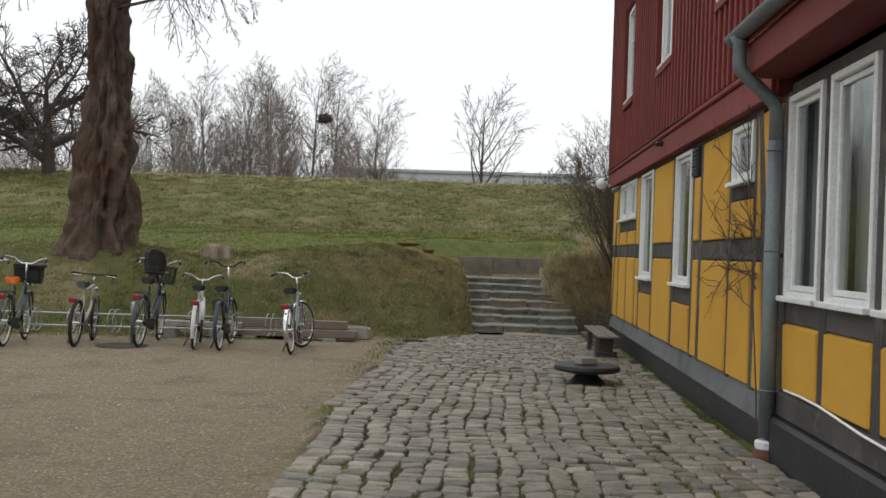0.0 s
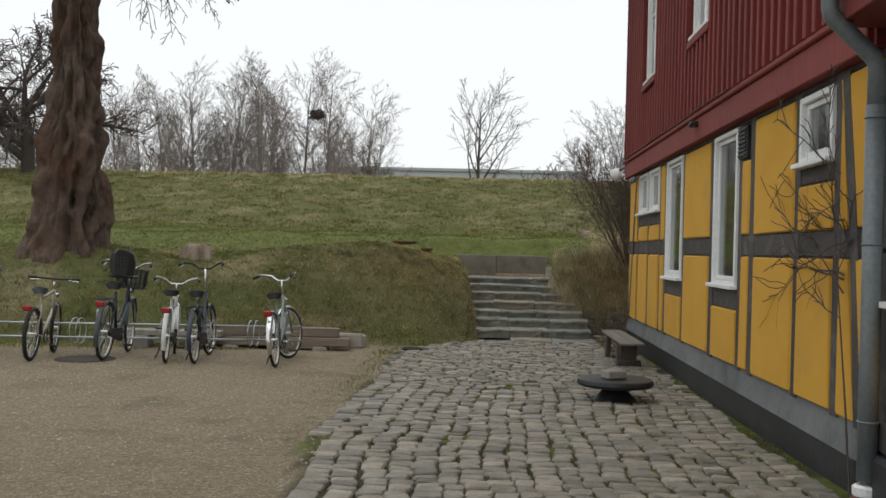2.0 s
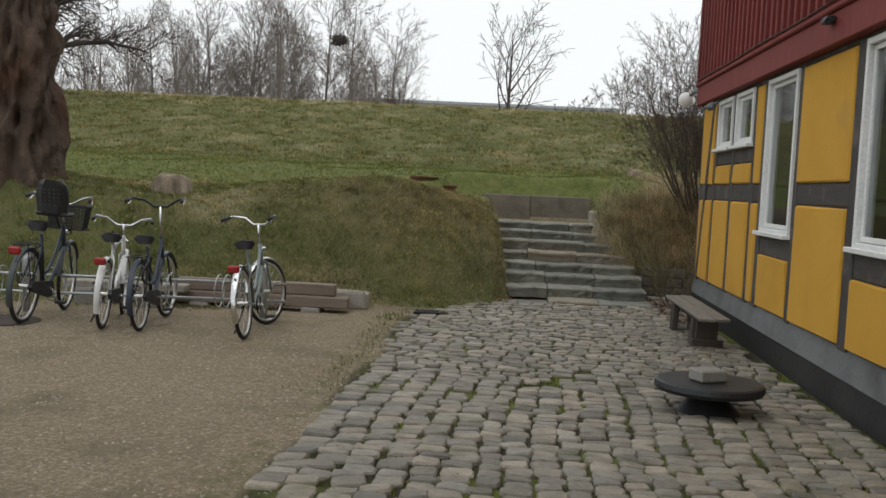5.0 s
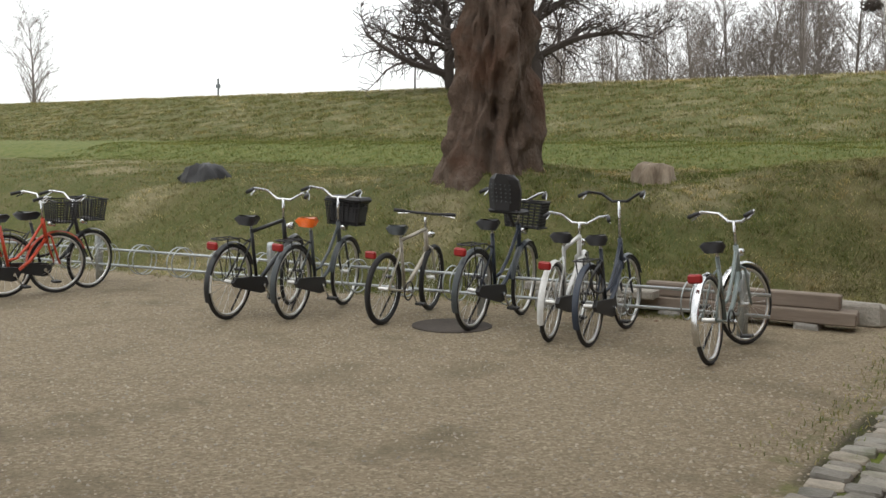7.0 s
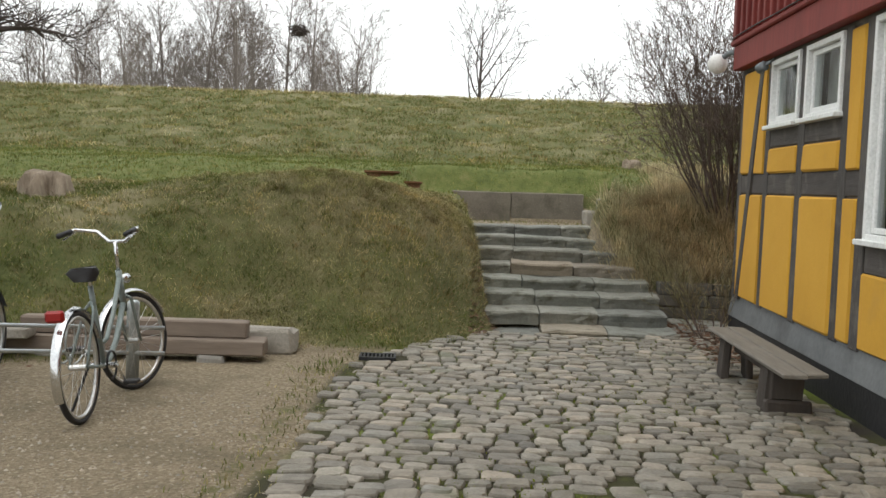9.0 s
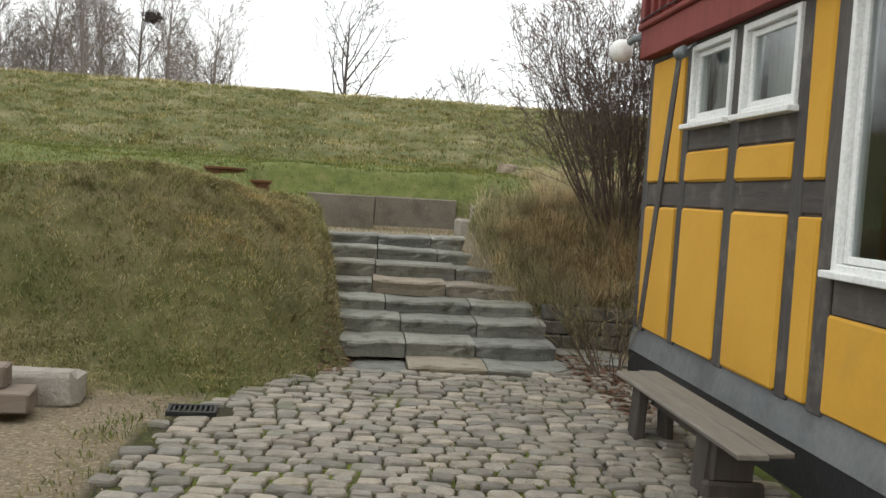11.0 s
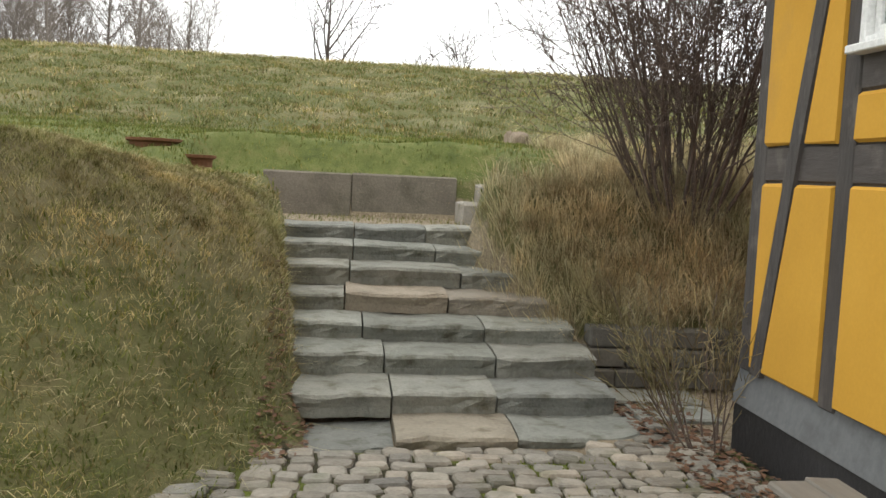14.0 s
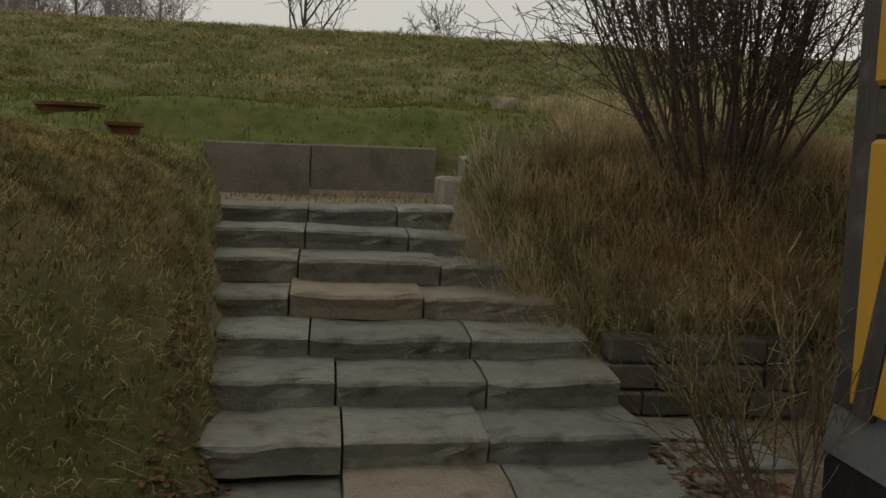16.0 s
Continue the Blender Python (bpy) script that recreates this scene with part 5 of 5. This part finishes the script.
    if basket:
        bk = Build()
        x0, x1, y0, y1, z0, z1 = (0.92, 1.18, -0.19, 0.19, 0.82, 1.06)
        bk.box((x0 + 0.03, y0 + 0.03, z0), (x1 - 0.03, y1 - 0.03, z0 + 0.012))
        for z in np.linspace(z0 + 0.02, z1, 9):
            q = 0.03 * (1 - (z - z0) / (z1 - z0))
            bk.tube([turn((x - 0.82, yy, z)) for x, yy in ((x0 + q, y0 + q), (x1 - q, y0 + q), (x1 - q, y1 - q), (x0 + q, y1 - q))], 0.009 if z > z1 - 0.01 else 0.005, 5, closed=True)
        for i in range(26):
            s = i / 26 * 4
            k, u = int(s), s - int(s)
            cs = ((x0, y0), (x1, y0), (x1, y1), (x0, y1), (x0, y0))
            px_, py_ = cs[k][0] + (cs[k + 1][0] - cs[k][0]) * u, cs[k][1] + (cs[k + 1][1] - cs[k][1]) * u
            bk.tube([turn((px_ - 0.82, py_, z1)), turn((1.05 + (px_ - 1.05) * 0.84 - 0.82, py_ * 0.84, z0))], 0.006, 4)
        if basket == "solid":
            bk.box((x0 + 0.02, y0 + 0.02, z0 + 0.01), (x1 - 0.02, y1 - 0.02, z1 - 0.02), 0.03)
            part("basket_cover", Build().box((x0 - 0.015, y0 - 0.015, z1 - 0.01), (x1 + 0.015, y1 + 0.015, z1 + 0.045), 0.03), BLACK, bike, "dark cloth basket cover")
        part("basket", bk, BLACK, bike, "black front basket")
    if child:
        b = Build()
        v, f = [], []
        prof = [(-0.02, 0.0, 0.14), (-0.03, 0.09, 0.15), (-0.05, 0.18, 0.155), (-0.07, 0.27, 0.135), (-0.08, 0.315, 0.085)]
        for off in (0.0, -0.035):
            for x, z, w in prof:
                v += [(0.52 + x + off + (0.05 if abs(q) == 1 else 0), q * w, 1.0 + z) for q in (-1, -0.5, 0, 0.5, 1)]
        for o_ in (0, 25):
            for i in range(4):
                for k in range(4):
                    a = o_ + i * 5 + k
                    f.append((a, a + 1, a + 6, a + 5))
        for i in range(4):
            for k in (0, 4):
                a = i * 5 + k
                f.append((a, a + 5, a + 30, a + 25))
        f += [(20 + k, 21 + k, 46 + k, 45 + k) for k in range(4)]
        b.add(v, f)
        b.box((0.48, -0.15, 0.97), (0.74, 0.15, 1.01), 0.02)
        cs = part("child_seat", b, BLACK, bike, "black perforated plastic child seat")
        part("seat_mount", Build().tube([(0.62, 0, 0.97), (0.74, 0, 0.86), (0.83, 0, 0.88)], 0.014, 8), BLACK, bike)
        dots = Build()
        for i in range(5):
            for k in range(5):
                dots.tube([(0.448 - 0.012 * i, -0.09 + 0.045 * k, 1.08 + 0.036 * i), (0.440 - 0.012 * i, -0.09 + 0.045 * k, 1.08 + 0.036 * i)], 0.006, 6)
        part("perforation", dots, P_GREY, cs)
    if lock:
        part("cable_lock", Build().tube([(-0.06 + 0.15 * math.cos(k * 0.45), -0.10 + 0.02 * math.sin(k), 0.56 + 0.13 * math.sin(k * 0.45) + 0.004 * k) for k in range(17)], 0.012, 8), BLACK, bike, "black cable lock hung on the frame", True)
    if crate:
        part("flap", Build().box((-0.34, -0.035, 0.28), (-0.325, 0.035, 0.44), 0.006, None), OPAL, bike, "white reflector flap")
    return bike


def paint(name, col):
    return plain(name, col, 0.3)


P_RED, P_BLACK, P_WHITE = paint("coral red paint", (0.50, 0.065, 0.03)), paint("black frame paint", (0.022, 0.024, 0.026)), paint("white frame paint", (0.62, 0.63, 0.62))
P_GREY, P_BLUE, P_SILVER, P_SAGE = paint("dark grey paint", (0.055, 0.065, 0.07)), paint("dark navy paint", (0.03, 0.04, 0.06)), paint("champagne silver paint", (0.38, 0.35, 0.29)), paint("sage grey paint", (0.20, 0.24, 0.235))
ORANGE = paint("bright orange cloth", (0.85, 0.16, 0.02))
bicycle("coral red step-through bicycle with a black front basket", (-10.95, 8.85), 4, P_RED, 5, basket=True, steer=-14, barmat=CHROME)
bicycle("black bicycle with a dark front basket at the rack", (-11.15, 9.35), -4, P_BLACK, 4, basket=True, steer=10)
bicycle("black diamond-frame city bicycle with white rear mudguard tip", (-8.06, 9.92), 9, P_BLACK, 4, style="gent", crate=True, size=1.14, bar_z=1.10, steer=14)
bicycle("dark grey bicycle with orange saddle and covered basket", (-7.55, 10.31), 11, P_GREY, 3, basket="solid", size=1.12, cover=ORANGE, bar_z=1.14, steer=4)
bicycle("champagne silver mountain bicycle with straight handlebar", (-6.59, 10.60), 9, P_SILVER, 3, style="gent", straight=True, case=False, guards=False, carrier=False, fat=0.028, saddle=P_GREY, bar_z=1.02, barmat=BLACK)
bicycle("dark navy bicycle with child seat and front basket", (-5.69, 10.85), 4, P_BLUE, 3, basket=True, child=True, size=1.15, guard=P_GREY, bar_z=1.12)
bicycle("white bicycle with red reflector at the rack", (-4.82, 10.83), 12, P_WHITE, 2, style="gent", guard=P_WHITE, bar_z=1.02, carrier=False)
bicycle("dark bicycle with high upright handlebar", (-4.42, 10.84), 6, P_BLUE, -2, style="lady", bar_z=1.24, guard=P_BLUE, lamp=False, barmat=BLACK, steer=-4, lock=True)
bicycle("sage grey bicycle with chrome mudguards leaning by the rack", (-3.30, 10.81), 2, P_SAGE, -5, size=1.08, guard=CHROME, bar_z=1.10, steer=-24, carrier=False, case=False)

rack = thing("bicycle_rack", "galvanised tube bicycle rack with wire loops", "bicycle rack", kind="")
for z in (0.44, 0.24):
    part("rail", Build().tube([(x, rack_y(x), z) for x in (-13.6, -10, -7, -3.2)], 0.017, 8), GALV, rack, smooth=True)
for x in (-13.4, -11.5, -8.8, -6.1, -3.45):
    b = Build()
    b.lathe((x, rack_y(x) + 0.03, -0.05), [(0.05, 0), (0.05, 0.66), (0.045, 0.69), (0.025, 0.705)], 14)
    part("rack_post", b, GALV, rack, smooth=True)
x = -13.2
loop_me = None
while x < -3.3:
    for dx in (-0.045, 0.045):
        if loop_me is None:
            loop_me = Build().ring((0, 0, 0), 0.185, 0.008, "x", 22, 6).mesh("wire_loop", True)
        o = part("wire_loop", loop_me, GALV, rack)
        o.location = (x + dx, rack_y(x) - 0.02, 0.34)
    x += 0.62


# ---- turf blades, tall straw, dead leaves ----
def blades(name, label, xs, ys, zs, length, width, mat, seed, lean=0.45, bend=0.5, out=(0.0, 0.0)):
    """Many small curved grass blades as one object."""
    r = np.random.default_rng(seed)
    n = len(xs)
    a = r.uniform(0, 2 * np.pi, n)
    h = length * r.uniform(0.5, 1.3, n)
    la = r.uniform(0, 2 * np.pi, n)
    lx, ly = np.cos(la) * lean * h * r.random(n) + out[0], np.sin(la) * lean * h * r.random(n) + out[1]
    wx, wy = np.cos(a) * width * r.uniform(0.6, 1.4, n), np.sin(a) * width * r.uniform(0.6, 1.4, n)
    v = np.empty((n, 5, 3))
    v[:, 0] = np.stack([xs - wx, ys - wy, zs - 0.02], -1)
    v[:, 1] = np.stack([xs + wx, ys + wy, zs - 0.02], -1)
    v[:, 2] = np.stack([xs - wx * 0.7 + lx * 0.4, ys - wy * 0.7 + ly * 0.4, zs + h * 0.6], -1)
    v[:, 3] = np.stack([xs + wx * 0.7 + lx * 0.4, ys + wy * 0.7 + ly * 0.4, zs + h * 0.6], -1)
    v[:, 4] = np.stack([xs + lx * (1 + bend), ys + ly * (1 + bend), zs + h * (1 - 0.25 * bend)], -1)
    o = np.arange(n)[:, None] * 5
    me = bpy.data.meshes.new(name)
    me.from_pydata(v.reshape(-1, 3).tolist(), [], (o + np.array([0, 1, 3, 2])).tolist() + (o + np.array([2, 3, 4])).tolist())
    ob = part(name, me, mat)
    return tagged(ob, label, "grass", kind="stuff")


gr = np.random.default_rng(5)


def scatter(n, x0, x1, y0, y1, keep):
    x, y = gr.uniform(x0, x1, n), gr.uniform(y0, y1, n)
    k = keep(x, y) > gr.random(n)
    return x[k], y[k], land(x[k], y[k])


def tussocks(n, per, spread, x0, x1, y0, y1, keep):
    """Blade roots gathered in clumps, with the way each blade leans out of its clump."""
    cx, cy, _ = scatter(n, x0, x1, y0, y1, keep)
    k = np.repeat(np.arange(len(cx)), per)
    dx, dy = gr.normal(0, spread, len(k)), gr.normal(0, spread, len(k))
    x, y = cx[k] + dx, cy[k] + dy
    return x, y, land(x, y), dx / spread, dy / spread


x, y, z = scatter(190000, -24, -0.72, 8.5, 19.0, lambda x, y: turf_at(x, y) * (1 - 0.75 * dry_at(x, y)) * (1 - 0.6 * sm(17.5, 19.0, y)) * (1 - 0.6 * sm(-12, -20, x)))
blades("bank_grass", "short rough winter grass on the bank", x, y, z, 0.042, 0.0042, GRASS, 1, 1.7)
x, y, z, ox, oy = tussocks(15000, 9, 0.04, -14, -4.5, 10.6, 19.0, lambda x, y: turf_at(x, y) * (0.05 + 0.6 * dry_at(x, y)))
blades("bank_tufts", "longer dry grass tufts on the bank", x, y, z, 0.055, 0.0040, TUFT, 2, 1.6, 0.9, (ox * 0.05, oy * 0.05 - 0.03))
x, y, z, ox, oy = tussocks(15000, 8, 0.05, -4.6, -0.72, 14.0, 19.4, lambda x, y: turf_at(x, y) * (0.06 + dry_at(x, y)))
blades("mound_grass", "matted straw-coloured grass on the mound", x, y, z, 0.048, 0.0030, TUFT, 22, 2.4, 1.0, (ox * 0.04 + 0.01, oy * 0.04 - 0.05))
x, y, z, ox, oy = tussocks(6000, 9, 0.055, -9, -0.70, 12.0, 19.0, lambda x, y: turf_at(x, y) * (0.85 - 0.8 * dry_at(x, y)) * (0.3 + 0.7 * (np.sin(3.1 * x + 2 * y) * np.sin(2.3 * y - 1.7 * x) > 0.1)))
blades("green_tussocks", "dark green grass clumps on the bank", x, y, z, 0.060, 0.0040, GREEN, 23, 1.7, 0.9, (ox * 0.05, oy * 0.05 - 0.03))
x, y, z = scatter(90000, -26, 6, 18.6, 26.0, lambda x, y: turf_at(x, y))
blades("terrace_grass", "short green grass on the terrace", x, y, z, 0.045, 0.006, MOWN, 3, 0.8)
x, y, z = scatter(95000, -75, 10, 24.8, 40.3, lambda x, y: 0.95 + 0 * x)
blades("rampart_grass", "rough grass on the rampart slope", x, y, z, 0.05, 0.0075, GRASS, 4, 1.5)
x, y, z, ox, oy = tussocks(9000, 14, 0.09, -62, 8, 25.0, 39.8, lambda x, y: 0.9 - 0.5 * dry_at(x, y))
blades("rampart_tussocks", "dark green grass tussocks on the rampart slope", x, y, z, 0.10, 0.009, GRASS, 14, 0.8, 0.9, (ox * 0.07, oy * 0.07 - 0.04))
x, y, z, ox, oy = tussocks(8000, 11, 0.12, -62, 8, 25.4, 40.0, lambda x, y: 0.22 + 0.6 * dry_at(x, y))
blades("rampart_dry_tufts", "pale dry grass tufts on the rampart slope", x, y, z, 0.09, 0.007, TUFT, 15, 0.9, 0.9, (ox * 0.07, oy * 0.07 - 0.05))
x, y, z, ox, oy = tussocks(560, 34, 0.07, 0.74, 4.2, 17.45, 20.6, lambda x, y: (x > right_x(y) - 0.02) * (1 - 0.5 * sm(18.8, 20.2, y)) * ((y < 19.3) | (x > 1.95)))
blades("straw_grass", "tall dry straw-coloured grass beside the steps", x, y, z, 0.34, 0.0034, STRAW, 6, 1.1, 1.1, (ox * 0.13 - 0.06, oy * 0.13 - 0.10))
x, y, z, ox, oy = tussocks(34, 30, 0.12, 1.5, 3.4, 17.35, 19.2, lambda x, y: 0.9 + 0 * x)
blades("dead_weeds", "tangled brown dead weeds under the bare shrub", x, y, z, 0.50, 0.0030, WEED, 16, 0.9, 0.9, (ox * 0.14 - 0.05, oy * 0.14 - 0.12))
x, y, z, ox, oy = tussocks(160, 34, 0.05, 2.0, 4.5, 20.0, 22.5, lambda x, y: 0.9 + 0 * x)
blades("straw_grass_far", "dry grass round the stair landing", x, y, z, 0.20, 0.004, STRAW, 7, 0.6, 0.8, (ox * 0.06, oy * 0.06 - 0.03))
x, y, z = scatter(16000, -50, 12, 38.2, 40.6, lambda x, y: 0.9 + 0 * x)
blades("crest_grass", "pale dry grass along the rampart crest", x, y, z, 0.14, 0.009, TUFT, 12, 0.9)
x, y, z = scatter(450, -1.0, 1.0, 20.1, 21.36, lambda x, y: 0.9 + 0 * x)
blades("landing_grass", "thin grass on the stair landing", x, y, z, 0.04, 0.004, MOWN, 9)
x, y, z = scatter(52000, -2.4, 2.05, -1.0, 15.6, lambda x, y: np.clip(1.6 * np.sin(2.1 * x + 1 + 0.5 * y) * np.sin(1.1 * y + 0.6) - 0.35 + 0.5 * np.exp(-((x - 1.9) / 0.25) ** 2) + 0.30 * sm(0.5, 1.1, x), 0, 1) * (x > cobble_left(y)) * (y < foot_y(x)))
blades("joint_moss", "moss and fine grass in the joints of the cobbles", x, y, z, 0.026, 0.005, MOSS, 10)


def leaf_litter(name, label, xs, ys, zs, size, seed):
    r = np.random.default_rng(seed)
    n = len(xs)
    a, t = r.uniform(0, 2 * np.pi, n), r.uniform(-0.6, 0.6, (n, 4))
    s = size * r.uniform(0.6, 1.4, n)
    v = np.empty((n, 4, 3))
    for k, (u, w) in enumerate(((-1, 0), (0, 0.55), (1, 0), (0, -0.55))):
        v[:, k] = np.stack([xs + s * (u * np.cos(a) - w * np.sin(a)), ys + s * (u * np.sin(a) + w * np.cos(a)), zs + 0.02 + 0.5 * s * (t[:, k] + 0.6)], -1)
    o = np.arange(n)[:, None] * 4
    me = bpy.data.meshes.new(name)
    me.from_pydata(v.reshape(-1, 3).tolist(), [], (o + np.array([0, 1, 2, 3])).tolist())
    return tagged(part(name, me, LEAF), label, "leaves", kind="stuff")


x, y, z = scatter(2200, -0.86, -0.55, 15.2, 18.2, lambda x, y: 0.25 + 0 * x)
leaf_litter("leaf_litter", "dead brown leaves along the stair edge", x, y, z, 0.024, 1)
x, y, z = scatter(1600, 1.55, 2.06, 14.0, 17.2, lambda x, y: 0.6 + 0 * x)
leaf_litter("leaf_litter", "dead reddish leaves heaped at the house corner", x, y, z, 0.03, 2)
x, y, z = scatter(900, -13, -1.9, 11.0, 14.2, lambda x, y: np.exp(-((y - foot_y(x)) / 0.4) ** 2))
leaf_litter("leaf_litter", "scattered dead leaves at the foot of the bank", x, y, z, 0.022, 3)

# loose pebbles on the gravel
pr = random.Random(2)
b = Build()
for i in range(30000):
    y = pr.uniform(-1.5, 11.9)
    x = pr.uniform(-11.5, -1.75)
    s = pr.choice((0.005, 0.006, 0.007, 0.008, 0.010, 0.015))
    z = at(x, y)
    b.add([(x - s, y, z), (x, y - s * 0.8, z), (x + s, y, z), (x, y + s * 0.8, z), (x + s * 0.1, y, z + s * 0.8)], [(0, 1, 4), (1, 2, 4), (2, 3, 4), (3, 0, 4)])
tagged(part("pebbles", b, PEBBLE), "small pale pebbles on the gravel yard", "pebbles", kind="stuff")

# ---- cobbled strip ----
setts = thing("cobbled_pavement", "strip of worn granite setts along the house", "pavement", kind="structure")
cr = random.Random(33)


def sett(w, l, rng, h=0.05):
    """One worn sett with rounded, uneven top; centre at the origin."""
    ring = []
    for cx, cy in ((1, 0.66), (0.70, 1), (-0.70, 1), (-1, 0.66), (-1, -0.66), (-0.70, -1), (0.70, -1), (1, -0.66)):
        ring.append((cx * w / 2 * rng.uniform(0.88, 1.03), cy * l / 2 * rng.uniform(0.88, 1.03)))
    v = [(x, y, -h) for x, y in ring] + [(x * 0.98, y * 0.98, -0.012) for x, y in ring] + [(x * 0.87, y * 0.87, 0.001 + rng.uniform(-0.005, 0.004)) for x, y in ring] + [(0, 0, 0.005)]
    f = []
    for i in (0, 8):
        f += [(i + k, i + (k + 1) % 8, i + 8 + (k + 1) % 8, i + 8 + k) for k in range(8)]
    f += [(16 + k, 16 + (k + 1) % 8, 24) for k in range(8)]
    return v, f


variants = []
for i in range(8):
    v, f = sett(1.0, 1.0, cr)
    variants.append(Build().add(v, f).mesh("sett"))
rest = Build()
pieces = []


def lay(xc, yc, w, l):
    keep = xc - w / 2 > float(cobble_left(np.array(yc))) - 0.10 and xc + w / 2 < 2.075
    front = 15.62 + 0.14 * max(0.0, xc)
    if yc > front or (xc < -0.4 and yc > float(foot_y(np.array(xc))) + 0.12) or (abs(xc + 1.68) < 0.24 and abs(yc - 13.6) < 0.19):
        keep = False
    if 1.55 < xc and yc < 16.25 and xc + w / 2 < 2.075:
        keep = True
    if keep:
        gap = cr.uniform(0.002, 0.011)
        tilt = (cr.uniform(-4, 4), cr.uniform(-4, 4), cr.uniform(-6, 6))
        pieces.append((pose(xc, yc, at(xc, yc, 0.022 + cr.uniform(-0.009, 0.010)), *tilt), w - gap, l - gap))


SPLIT = 9.3


def split_y(x):
    return SPLIT + 0.45 + 0.35 * math.sin(2.3 * x) + 0.25 * math.sin(5.1 * x + 1)


x = -2.1
while x < 2.06:
    w = cr.uniform(0.15, 0.215)
    y = -8.0 + cr.uniform(0, 0.2)
    while y < split_y(x):
        l = cr.uniform(0.11, 0.18)
        lay(x + w / 2 + 0.06 * math.sin(y * 0.75 + 0.4) + 0.025 * math.sin(y * 2.3 + x) + cr.uniform(-0.022, 0.022), y + l / 2, w * cr.uniform(0.94, 1.10), l)
        y += l
    x += w
y = SPLIT
while y < 16.5:
    l = cr.uniform(0.115, 0.165)
    x = -2.2 + cr.uniform(0, 0.2)
    while x < 2.06:
        w = cr.uniform(0.13, 0.24)
        yc = y + l / 2 + 0.10 * math.sin(x * 1.1 + y * 0.25) + 0.02 * math.sin(x * 4 + y)
        if yc - l / 2 > split_y(x + w / 2) - 0.03:
            lay(x + w / 2, yc, w, l * cr.uniform(0.92, 1.03))
        x += w
    y += l
for m, w, l in pieces:
    p = m.translation
    if 10.4 < p.y < 12.5 and len(setts.children) < 299:
        o = part("sett", variants[cr.randrange(8)], COB, setts)
        o.matrix_world = m @ Matrix.Diagonal((w, l, 1, 1))
    else:
        v, f = sett(w, l, cr)
        rest.add([m @ Vector(q) for q in v], f)
tagged(part("sett_field", rest, COBI, setts), "worn granite setts", kind="stuff")
